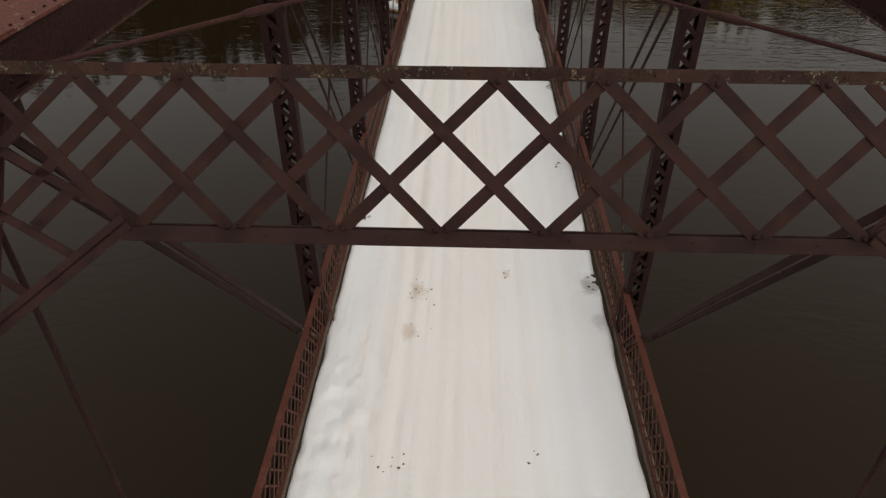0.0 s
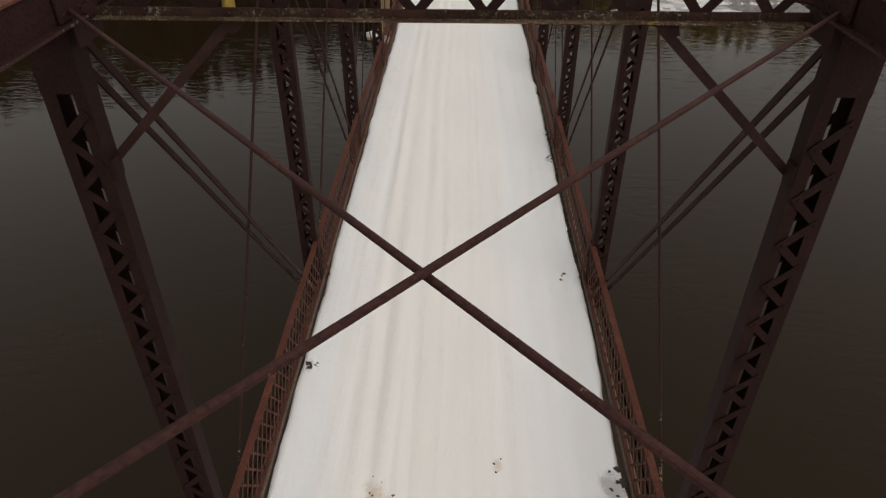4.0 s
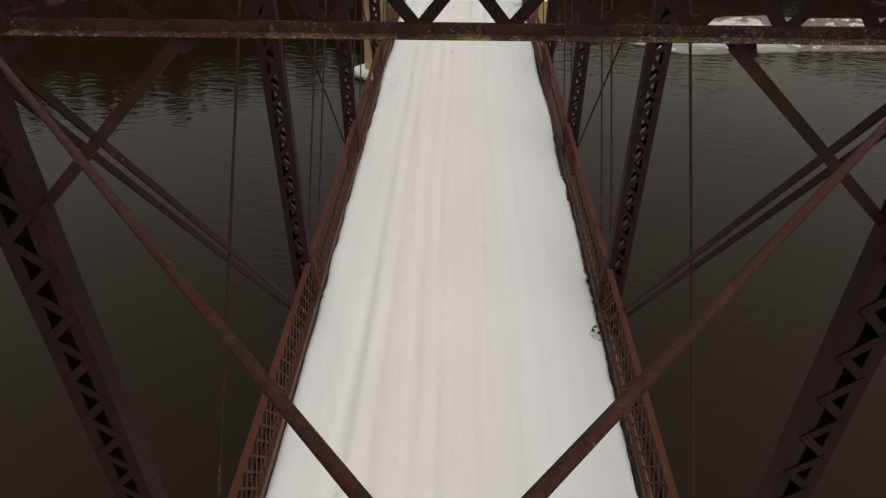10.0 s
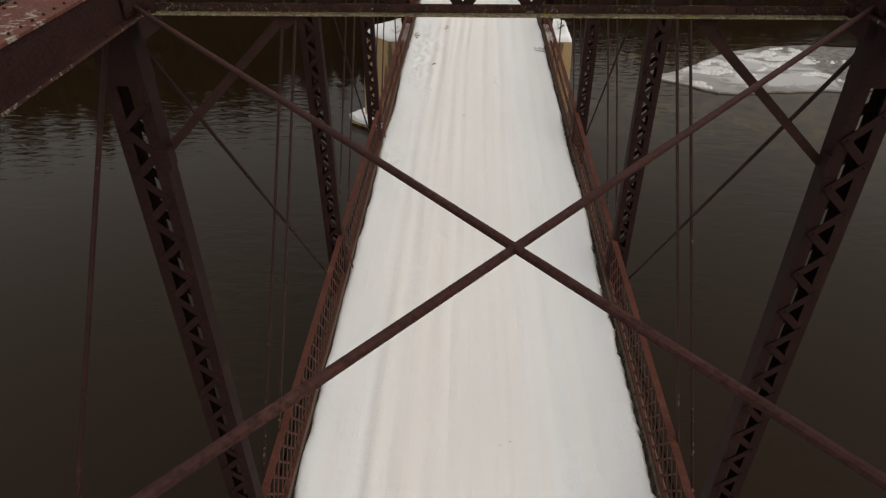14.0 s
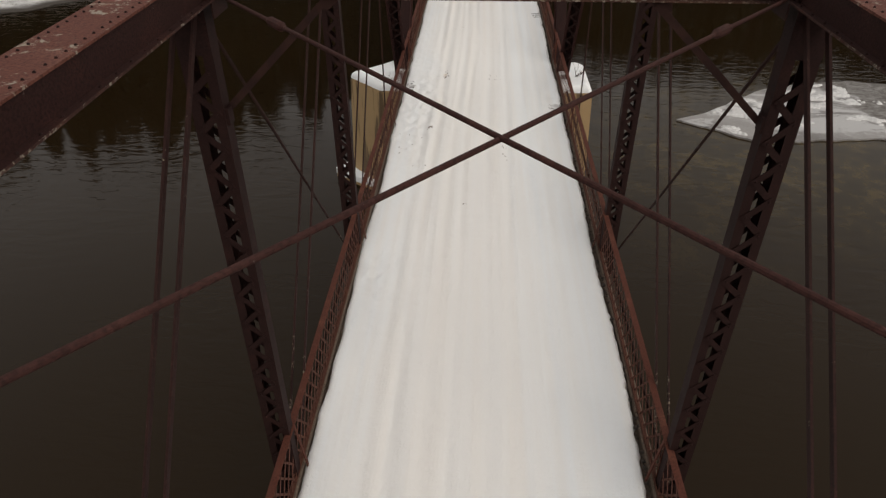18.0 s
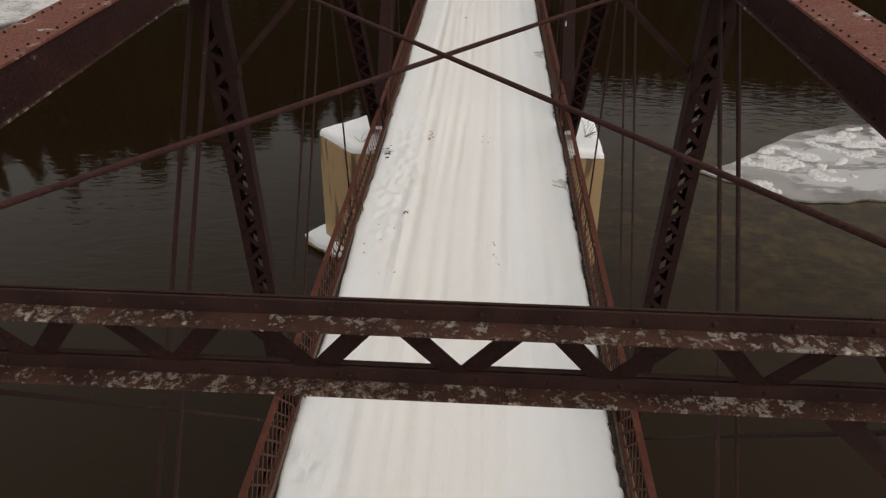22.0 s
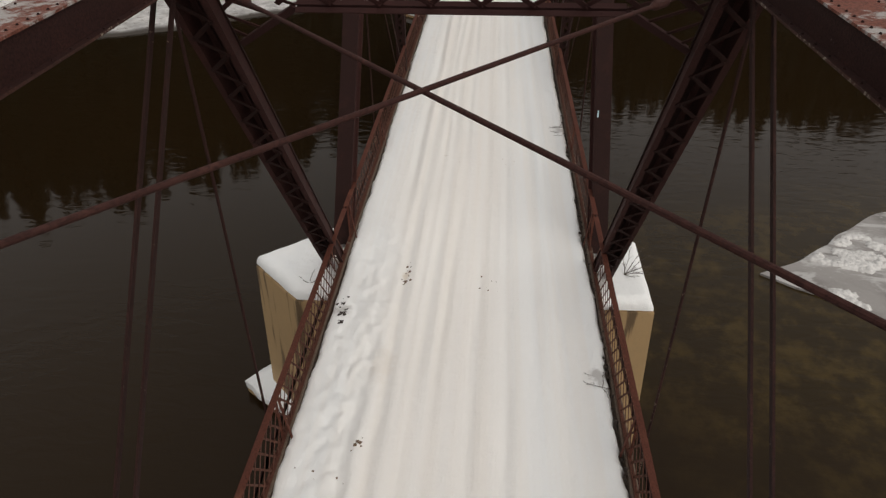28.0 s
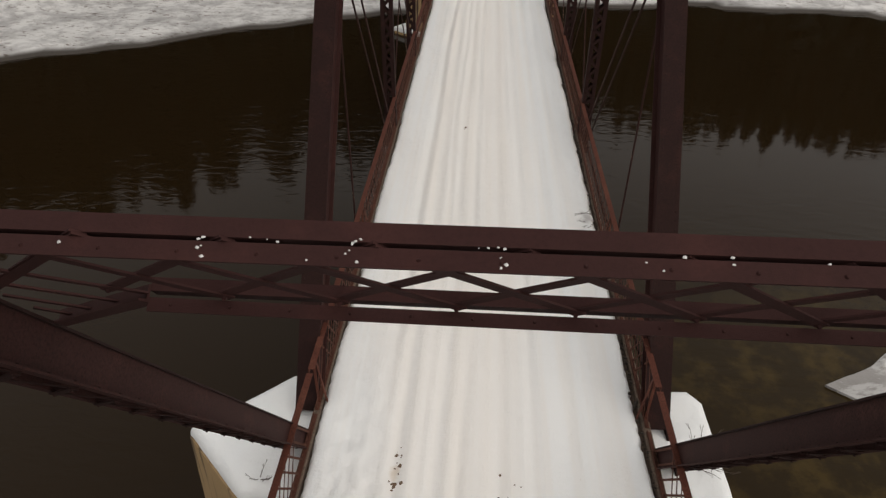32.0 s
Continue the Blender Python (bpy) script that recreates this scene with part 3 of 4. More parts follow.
nxs = 96
sy = np.concatenate([np.arange(-8.8, 4.0, 0.4), np.arange(4.0, 56.0, 0.07), np.arange(56.0, 83.9, 0.3)])
sverts, sfaces = [], []
for y in sy:
    y = float(y)
    el, er = -edge_x(y, -1), edge_x(y, 1)
    for i in range(nxs + 1):
        u = i / nxs
        x = el + (er - el) * u
        fall = min(1.0, min(u, 1 - u) * (er - el) / 0.10)
        fall = math.sqrt(max(0.0, 1 - (1 - fall) ** 2))
        sverts.append((x, y, -0.13 + (0.13 + snow_height(x, y)) * fall))
for j in range(len(sy) - 1):
    for i in range(nxs):
        k = j * (nxs + 1) + i
        sfaces.append((k, k + 1, k + nxs + 2, k + nxs + 1))
sme = bpy.data.meshes.new("snow_cover")
sme.from_pydata(sverts, [], sfaces)
sme.polygons.foreach_set("use_smooth", [True] * len(sfaces))
sme.materials.append(SNOW)
tagged(new("snow_cover", sme), "packed white snow with tyre and sled tracks on the deck", "snow", kind="structure")

# kerb timbers along both edges of the deck, floor beams and stringers below
for side in (-1, 1):
    kerb = thing("kerb", (side * 2.40, 20, -0.12), "dark wet timber kerb along the edge of the snowy deck", "kerb", "deck kerbs")
    y = DECK_ENDS[0] + 0.2
    rnd = random.Random(side + 5)
    while y < DECK_ENDS[1] - 2:
        n = min(rnd.uniform(3.2, 4.4), DECK_ENDS[1] - y)
        bm = bmesh.new()
        box(bm, (side * 2.41 - 0.055, y, -0.118), (side * 2.41 + 0.055, y + n - 0.012, 0.02 + rnd.uniform(-0.01, 0.012)), None, 0.012)
        part("timber", bm, TIMBER, kerb)
        y += n


def floor_frame(ys, lo, hi):
    fr = thing("floor_frame", (0, (lo + hi) / 2, -0.5), "dark steel floor beams and stringers under the deck", "floor frame")
    for y in ys:
        bm = bmesh.new()
        box(bm, (-2.6, y - 0.10, -0.60), (2.6, y + 0.10, -0.58))
        box(bm, (-2.6, y - 0.012, -0.58), (2.6, y + 0.012, -0.40))
        box(bm, (-2.6, y - 0.10, -0.40), (2.6, y + 0.10, -0.38))
        part("floor_beam", bm, STEEL, fr)
    for x in (-1.9, -0.95, 0.0, 0.95, 1.9):
        bm = bmesh.new()
        box(bm, (x - 0.04, lo, -0.376), (x + 0.04, hi, -0.224))
        part("stringer", bm, STEEL, fr)
    return fr


# ---- the trusses ----
LACE = 0.193            # rise of one lacing bar on a post
lace_me = lattice_mesh("lacing_bar", math.hypot(0.20, LACE), 0.062, 0.008, STEEL)


def laced_post(truss, x, y, z0, z1):
    """A vertical post: two channels with zigzag lacing on the two faces across the bridge."""
    post = None
    m = axes((x, y, z0), (x, y, z1), (0, 1, 0))
    for s in (-1, 1):
        bm = bmesh.new()
        o, i_, w = s * 0.150, s * 0.138, s * 0.058
        profile(bm, m, z1 - z0, [(o, -0.082), (w, -0.082), (w, -0.074), (i_, -0.074), (i_, 0.074), (w, 0.074), (w, 0.082), (o, 0.082)])
        if post is None:
            post = part("vertical_post", bm, STEEL, truss)
        else:
            part("channel", bm, STEEL, post)
    for f in (-1, 1):
        bm = bmesh.new()
        box(bm, (x - 0.15, y + f * 0.087 - 0.004, z1 - 0.55), (x + 0.15, y + f * 0.087 + 0.004, z1 - 0.02))
        part("tie_plate", bm, STEEL, post)
    n = int((z1 - 0.6 - z0) / LACE)
    for f in (-1, 1):
        for i in range(n):
            s = 1 if i % 2 else -1
            off = y + f * (0.087 + 0.0095 * (i % 2))
            a = (x - s * 0.10, off, z0 + i * LACE)
            b = (x + s * 0.10, off, z0 + (i + 1) * LACE)
            piece("lacing_bar", lace_me, axes(a, b, (0, f, 0)), post)
    return post


def eyebar(truss, name, a, b, w, t, material):
    """A flat bar with round eyes at its pins."""
    bm = bmesh.new()
    beam(bm, a, b, t, w)
    for p in (a, b):
        tube(bm, (p[0] - t * 0.6, p[1], p[2]), (p[0] + t * 0.6, p[1], p[2]), w * 0.95, 12)
    return part(name, bm, material, truss)


def round_rod(truss, name, a, b, r, material):
    bm = bmesh.new()
    tube(bm, a, b, r, 8)
    for p in (a, b):
        tube(bm, (p[0] - 0.03, p[1], p[2]), (p[0] + 0.03, p[1], p[2]), r * 2.2, 10)
    return part(name, bm, material, truss)


def box_member(truss, name, a, b, x, w, h, top_mat, side_mat, rivets, lace_below, up, foot_x=None):
    """A riveted box: two channel webs, a cover plate above, lacing below. a and b are (y, z) at the middle of its section."""
    pa, pb = Vector((x, a[0], a[1])), Vector((x if foot_x is None else foot_x, b[0], b[1]))
    n = (pb - pa).length
    m = axes(pa, pb, up)
    member = None
    for s in (-1, 1):
        bm = bmesh.new()
        o, i_, lip, foot = s * (w / 2 - 0.016), s * (w / 2 - 0.028), s * (w / 2 - 0.10), s * (w / 2 + 0.045)
        profile(bm, m, n, [(i_, -h / 2 - 0.006), (foot, -h / 2 - 0.006), (foot, -h / 2 + 0.008), (o, -h / 2 + 0.008), (o, h / 2 - 0.013), (lip, h / 2 - 0.013), (lip, h / 2 - 0.024), (i_, h / 2 - 0.024)])
        if member is None:
            member = part(name, bm, side_mat, truss)
        else:
            part("channel", bm, side_mat, member)
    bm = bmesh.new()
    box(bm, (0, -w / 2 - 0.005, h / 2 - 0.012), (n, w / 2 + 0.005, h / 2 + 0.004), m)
    part("cover_plate", bm, top_mat, member, "red plate with worn grey patches, lightened on the chords as if sky-lit")
    if not lace_below:
        for s in (-1, 1):
            bm = bmesh.new()
            lo_y, hi_y = sorted((s * (w / 2 + 0.0452), s * (w / 2 + 0.050)))
            box(bm, (0, lo_y, -h / 2 - 0.007), (n, hi_y, -h / 2 + 0.010), m)
            part("flange_edge", bm, EDGE, member, "lip crusted with pale lichen")
    bm = bmesh.new()
    k = 0
    y = 0.06
    while y < n - 0.03:
        for s in (-1, 1):
            dome(bm, m @ Vector((y, s * (w / 2 - 0.045), h / 2 + 0.004)), 0.0115, m.to_3x3() @ Vector((0, 0, 1)))
            if k % 2 == 0:
                dome(bm, m @ Vector((y, s * (w / 2 + 0.02), -h / 2 + 0.008)), 0.013, m.to_3x3() @ Vector((0, 0, 1)))
        y += rivets
        k += 1
    rv = part("riveting", bm, STEEL, member)
    rv["kind"] = "stuff"
    if lace_below:
        step = 0.26
        me = lattice_mesh("lattice_bar", math.hypot(w - 0.06, step), 0.05, 0.008, STEEL)
        for i in range(int((n - 0.8) / step)):
            s = 1 if i % 2 else -1
            pa2 = m @ Vector((0.4 + i * step, -s * (w / 2 - 0.03), -h / 2 - 0.011 - 0.0095 * (i % 2)))
            pb2 = m @ Vector((0.4 + (i + 1) * step, s * (w / 2 - 0.03), -h / 2 - 0.011 - 0.0095 * (i % 2)))
            piece("lattice_bar", me, axes(pa2, pb2, m.to_3x3() @ Vector((0, 0, -1))), member)
    return member


def truss(side, span, lacing=True):
    nodes, (f0, f1) = span["nodes"], span["feet"]
    x = side * TRUSS_X
    last = len(nodes) - 1
    mid = last / 2
    t = thing("bridge_truss", (x, (f0 + f1) / 2, -0.6), "dark maroon riveted steel truss of the bridge over the river", "truss", "trusses")
    chord_z = CHORD_Z[side]
    zc, h = (chord_z[0] + chord_z[1]) / 2, chord_z[1] - chord_z[0]
    # top chord, panel by panel
    for a, b in zip(nodes, nodes[1:]):
        box_member(t, "top_chord", (a + 0.004, zc), (b - 0.004, zc), side * 2.47, 0.36, h, FROSTED_TOP_LIT if 27 < a < 40 else CHORD_TOP_LIT, CHORD, 0.105, False, (0, 0, 1))
    # end posts
    for foot, hip, s in ((f0, nodes[0], -1), (f1, nodes[-1], 1)):
        box_member(t, "end_post", (hip + s * 0.02, zc), (foot, -0.15), side * 2.47, 0.31, 0.27, STEEL, PLATE, 0.13, True, (0, 0, 1), side * 2.60)
        bm = bmesh.new()
        box(bm, (side * 2.60 - 0.24, foot - 0.28, -0.42), (side * 2.60 + 0.24, foot + 0.28, -0.36), None, 0.01)
        for q in (-0.15, 0.15):
            box(bm, (side * 2.60 + q - 0.02, foot - 0.2, -0.36), (side * 2.60 + q + 0.02, foot + 0.2, -0.12), None, 0.01)
        part("bearing_shoe", bm, STEEL, t)
    # gussets and pins at the upper joints
    for y in nodes:
        bm = bmesh.new()
        for s in (-1, 1):
            cx = side * 2.47 + s * 0.187
            box(bm, (cx - 0.007, y - 0.30, chord_z[0] + 0.02), (cx + 0.007, y + 0.30, chord_z[1] - 0.03))
            box(bm, (cx - 0.007, y - 0.17, chord_z[0] - 0.16), (cx + 0.007, y + 0.17, chord_z[0] + 0.02))
            for q in range(6):
                for r in range(2):
                    dome(bm, (cx + s * 0.007, y - 0.25 + q * 0.10, chord_z[0] + 0.06 + r * 0.13), 0.013, (s, 0, 0))
        tube(bm, (side * 2.47 - 0.24, y, PIN_Z - 0.06), (side * 2.47 + 0.24, y, PIN_Z - 0.06), 0.05, 12)
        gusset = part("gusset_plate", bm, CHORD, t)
        bm = bmesh.new()
        box(bm, (side * 2.47 - 0.19, y - 0.32, chord_z[1] + 0.006), (side * 2.47 + 0.19, y + 0.32, chord_z[1] + 0.018), None, 0.003)
        for q in range(6):
            for r in (-0.14, 0.14):
                dome(bm, (side * 2.47 + r, y - 0.27 + q * 0.108, chord_z[1] + 0.018), 0.014, (0, 0, 1))
        # lightened like the chord covers, with the top light in its colour
        part("splice_plate", bm, FROSTED_TOP_LIT if 27 < y < 40 else CHORD_TOP_LIT, gusset)
    # posts and hangers
    for k, y in enumerate(nodes):
        if k in (0, last):
            round_rod(t, "hip_hanger", (side * POST_X[side], y, PIN_Z - 0.06), (side * POST_X[side], y, FOOT_Z), 0.018, BRACE)
        else:
            laced_post(t, side * POST_X[side], y, FOOT_Z - 0.1, chord_z[0] + 0.05)
    # diagonals: paired eyebars towards midspan, thin counters in the two middle panels on either side
    for k in range(last):
        a, b = nodes[k], nodes[k + 1]
        first_half = k + 0.5 < mid
        top_y, low_y = (a, b) if first_half else (b, a)
        for dx in (-0.085, 0.085):
            eyebar(t, "diagonal_eyebar", (side * POST_X[side] + dx, top_y, PIN_Z - 0.06), (side * POST_X[side] + dx, low_y, FOOT_Z), 0.06, 0.022, BRACE)
        if 0 < k < last - 1:
            round_rod(t, "counter_rod", (side * POST_X[side], low_y, PIN_Z - 0.06), (side * POST_X[side], top_y, FOOT_Z), 0.018, BRACE)
    # bottom chord
    ys = [f0, *nodes, f1]
    for a, b in zip(ys, ys[1:]):
        for dx in (-0.17, 0.17):
            eyebar(t, "bottom_eyebar", (side * POST_X[side] + dx, a, FOOT_Z), (side * POST_X[side] + dx, b, FOOT_Z), 0.10, 0.022, STEEL)
    return t


for span in SPANS:
    for side in (-1, 1):
        truss(side, span)
    floor_frame(span["nodes"], span["feet"][0] - 0.2, span["feet"][1] + 0.2)


# ---- struts, portals and rods across the top ----
def sway_strut(y, edge_mat, leg_mat, knee_ends=((-2.40, 5.22), (2.42, 5.24)), lift=0.0):
    """A shallow laced strut between the upper joints, with knee braces to the posts."""
    st = thing("sway_strut", (0, y, STRUT_LOW), "dark steel cross strut crusted with pale lichen", "strut", "cross struts")
    half = 2.30
    slits = (y + 0.034, y + 0.052)
    z_top, z_bot = STRUT_TOP + lift, STRUT_LOW + lift
    for name, z, slit in (("upper_angle", z_top, slits[0]), ("lower_angle", z_bot, slits[1])):
        # two angles back to back, with the lacing bars gripped between their legs
        bm = bmesh.new()
        box(bm, (-half, slit - 0.013, z - 0.0515), (half, slit - 0.005, z))
        ang = part(name, bm, leg_mat, st)
        bm = bmesh.new()
        box(bm, (-half, slit - 0.078, z - 0.062), (half, slit - 0.005, z - 0.052), None, 0.003)
        part("flange", bm, edge_mat, ang, "flange crusted with pale lichen")
        bm = bmesh.new()
        box(bm, (-half, slit + 0.005, z - 0.0515), (half, slit + 0.013, z - 0.001))
        box(bm, (-half, slit + 0.005, z - 0.062), (half, slit + 0.075, z - 0.052))
        part("rear_angle", bm, leg_mat, ang)
        bm = bmesh.new()
        for i in range(22):
            x = -half + 0.065 + i * 0.21
            dome(bm, (x, slit - 0.013, z - 0.026), 0.011, (0, -1, 0))
        rv = part("riveting", bm, leg_mat, ang)
        rv["kind"] = "stuff"
    p = 0.44
    z_hi, z_lo = z_top - 0.03, z_bot - 0.03
    me = lattice_mesh("lacing_bar", math.hypot(p / 2, z_hi - z_lo), 0.062, 0.0044, STEEL, 0.003)
    for i in range(-6, 6):
        x = 0.013 + i * p
        for a, b in (((x, slits[0] - 0.0025, z_hi), (x + p / 2, slits[1] - 0.0025, z_lo)), ((x + p / 2, slits[1] + 0.0025, z_lo), (x + p, slits[0] + 0.0025, z_hi))):
            if a[0] > -half and b[0] < half:
                piece("lacing_bar", me, axes(a, b, (0, -1, 0)), st)
    for end_x, end_z in knee_ends:
        s = 1 if end_x > 0 else -1
        a, b = Vector((s * 1.34, y + 0.06, z_bot - 0.07)), Vector((end_x, y + 0.06, end_z))
        bm = bmesh.new()
        beam(bm, a, b, 0.010, 0.062, (0, 1, 0), (0, 0.012))
        beam(bm, a, b, 0.062, 0.010, (0, 1, 0), (0.026, -0.02))
        knee = part("knee_brace", bm, LICHEN_DARK, st)
        bm = bmesh.new()
        vs = [bm.verts.new(c) for c in ((s * 1.245, y + 0.04, z_bot - 0.05), (s * 1.425, y + 0.04, z_bot - 0.05), (s * 1.455, y + 0.04, z_bot - 0.145), (s * 1.375, y + 0.04, z_bot - 0.165))]
        f = bm.faces.new(vs)
        ext = bmesh.ops.extrude_face_region(bm, geom=[f])
        bmesh.ops.translate(bm, vec=(0, 0.012, 0), verts=[v for v in ext["geom"] if isinstance(v, bmesh.types.BMVert)])
        bmesh.ops.recalc_face_normals(bm, faces=bm.faces)
        part("gusset", bm, LICHEN_DARK, knee)
        bm = bmesh.new()
        box(bm, (end_x - 0.045, y - 0.075, end_z - 0.07), (end_x + 0.045, y + 0.048, end_z + 0.09), None, 0.004)
        part("clip_plate", bm, STEEL, knee)
    return st


STRUT_LOOK = {2: (LICHEN, SPECKLED), 3: (LICHEN, SPECKLED), 4: (OLIVE, SPECKLED), 5: (PALE, LICHEN_DARK), 6: (PALE, LICHEN_DARK)}
KNEE_ENDS = {3: ((-2.42, 5.21), (2.47, 5.22)), 6: ((-2.40, 5.22), (2.42, 5.30))}
for k, (edge_mat, leg_mat) in STRUT_LOOK.items():
    sway_strut(PANEL * k - (0.015 if k == 4 else 0.0), edge_mat, leg_mat, KNEE_ENDS.get(k, ((-2.40, 5.22), (2.42, 5.24))), 0.028 if k == 6 else 0.0)
for y in SPANS[1]["nodes"][1:-1]:
    sway_strut(y, EDGE, STEEL)


def portal(y_top, z_top, y_low, z_low, top_mat, low_mat, bar_mat, double, periods, run, fall_x, rise_x, lo_half, skew=0.0):
    """A deep latticed portal frame between the end posts, leaning with them, with knees at its ends."""
    pt = thing("portal_frame", (0, y_low, z_low), "dark steel portal frame with crossed lattice bars", "portal", "portal frames")
    half = 2.30
    d = Vector((0, y_low - y_top, z_low - z_top)).normalized()
    nrm = Vector((1, 0, 0)).cross(d)
    if nrm.y > 0:
        nrm = -nrm
    up = -d
    T, L = Vector((0, y_top, z_top)), Vector((0, y_low, z_low))

    def bar(bm, p, x0, x1, s0, s1, n0, n1, out=nrm, tip=0.0):
        m = Matrix((Vector((1, 0, 0)) + up * tip, up, out)).transposed().to_4x4()
        m.translation = p
        box(bm, (x0, s0, n0), (x1, s1, n1), m, 0.0)

    def rivet_row(ang, p, hf, s, n, mat, tip=0.0, out=nrm, toward=None):
        bm = bmesh.new()
        for i in range(int(2 * hf / 0.26)):
            x = -hf + 0.1 + i * 0.26
            dome(bm, p + Vector((x, 0, 0)) + up * (s + tip * x) + out * n, 0.008, toward or nrm)
        rv = part("riveting", bm, mat, ang)
        rv["kind"] = "stuff"

    if double:
        # two angles back to back at top and bottom, their flanges square to the lattice
        for name, p, s, leg, hf, tip, mat, gap in (("upper_angle", T, -0.08, -0.075, half, skew, top_mat, 0.008), ("lower_angle", L, 0.0, -0.06, lo_half, 0.0, low_mat, 0.015)):
            ang = None
            for n in (-1, 1):
                bm = bmesh.new()
                bar(bm, p, -hf, hf, s, s + 0.012, *sorted((n * gap, n * 0.076)), nrm, tip)
                bar(bm, p, -hf, hf, s + leg, s - 0.001, *sorted((n * gap, n * (gap + 0.008))), nrm, tip)
                ang = part(name if ang is None else "rear_angle", bm, mat, ang or pt)
            rivet_row(ang.parent if ang.parent != pt else ang, p, hf, s + 0.012, 0.045, mat, tip, nrm, up)
    else:
        bm = bmesh.new()
        bar(bm, T, -half, half, -0.055, 0.0, -0.004, 0.006)
        ang = part("upper_angle", bm, top_mat, pt, "angle speckled with pale lichen")
        for name, n0, n1, drop in (("front_flange", -0.034, -0.0045, 0.0), ("rear_flange", -0.078, -0.041, -0.004)):
            bm = bmesh.new()
            bar(bm, T, -half, half, -0.010 + drop, 0.001 + drop, n0, n1)
            part(name, bm, STREAKED, ang, "flange with pale scraped streaks")
        rivet_row(ang, T, half, -0.028, 0.006, low_mat)
        level = Vector((0, -1, 0))
        bm = bmesh.new()
        box(bm, (-lo_half, y_low - 0.10, z_low - 0.012), (lo_half, y_low + 0.01, z_low), None, 0.003)
        box(bm, (-lo_half, y_low - 0.012, z_low - 0.07), (lo_half, y_low, z_low - 0.013))
        ang = part("lower_angle", bm, low_mat, pt)
        bm = bmesh.new()
        box(bm, (-lo_half, y_low + 0.022, z_low - 0.07), (lo_half, y_low + 0.03, z_low - 0.002))
        part("rear_angle", bm, low_mat, ang)
        rivet_row(ang, L, lo_half, 0.0, 0.05, low_mat, 0.0, level, Vector((0, 0, 1)))
    a_top, a_low = T + d * (0.10 if double else 0.05), L + up * (0.04 if double else -0.005)
    hgt = (a_low - a_top).length
    me = lattice_mesh("lattice_bar", math.hypot(run, hgt), 0.056, 0.009, bar_mat, 0.017)
    for i in range(-8, 9):
        for s, first, period in ((1, fall_x, periods[0]), (-1, rise_x, periods[1])):
            x0 = first + i * period
            x1 = x0 + s * run
            if min(x0, x1) < -half + 0.02 or max(x0, x1) > half - 0.02:
                continue
            a, b = a_top + Vector((x0, 0, 0)) + nrm * (0.005 * s), a_low + Vector((x1, 0, 0)) + nrm * (0.005 * s)
            piece("lattice_bar", me, axes(a, b, nrm), pt)
    # knees: an angle on down from the lower member's ends, with thin web bars behind it
    for s in (-1, 1):
        bm = bmesh.new()
        a = L + Vector((s * lo_half, 0, 0)) + up * 0.02
        b = L + Vector((s * 2.34, 0, 0)) + d * 0.58
        beam(bm, a, b, 0.012, 0.08, nrm)
        beam(bm, a, b, 0.08, 0.012, nrm, (0, 0.034))
        knee = part("knee_brace", bm, low_mat, pt)
        for q in (0.0, 0.3, 0.6, 0.85):
            bm = bmesh.new()
            c = a.lerp(b, q)
            beam(bm, c, Vector((s * 2.36, c.y, c.z)) + up * (0.34 * (1 - q) + 0.06), 0.04, 0.009, nrm)
            part("web_bar", bm, bar_mat, knee)
        for x0 in (half - 0.42, half - 0.12):
            bm = bmesh.new()
            a2 = a_top + Vector((s * (x0 - 0.5 * run), 0, 0)) + d * 0.0
            b2 = a2 + Vector((s * (2.36 - (x0 - 0.5 * run)), 0, 0)) + d * ((2.36 - (x0 - 0.5 * run)) * hgt / run)
            beam(bm, a2, b2, 0.05, 0.009, nrm)
            part("knee_bar", bm, bar_mat, pt)
    return pt


portal(5.46, 6.53, 5.11, 5.92, SPECKLED, LICHEN_DARK, LICHEN_DARK, False, (0.455, 0.451), 0.672, -0.003, 0.006, 1.60)
portal(38.62, 6.56, 39.125, 5.86, PORTAL, PORTAL, PORTAL, True, (0.494, 0.494), 0.758, -0.028, -0.028, 1.60, 0.0157)
portal(47.8, 6.56, 47.3, 5.85, PORTAL, PORTAL, PORTAL, True, (0.494, 0.494), 0.758, -0.028, -0.028, 1.60)


# height of each rod's two ends above the pins, near end first, and its sag; first the rod that runs to -x, then the other
ROD_SET = {0: ((0.010, -0.002, 0.0), (0.024, 0.024, 0.0)), 1: ((-0.010, -0.006, 0.018), (0.006, 0.0, 0.0)), 2: ((-0.012, -0.012, 0.0), (-0.050, 0.018, 0.0)),
           3: ((-0.010, 0.0, 0.0), (-0.012, -0.012, 0.0)), 4: ((0.006, 0.006, 0.0), (-0.008, -0.008, 0.0)), 5: ((-0.022, -0.022, 0.0), (-0.006, -0.006, 0.0))}


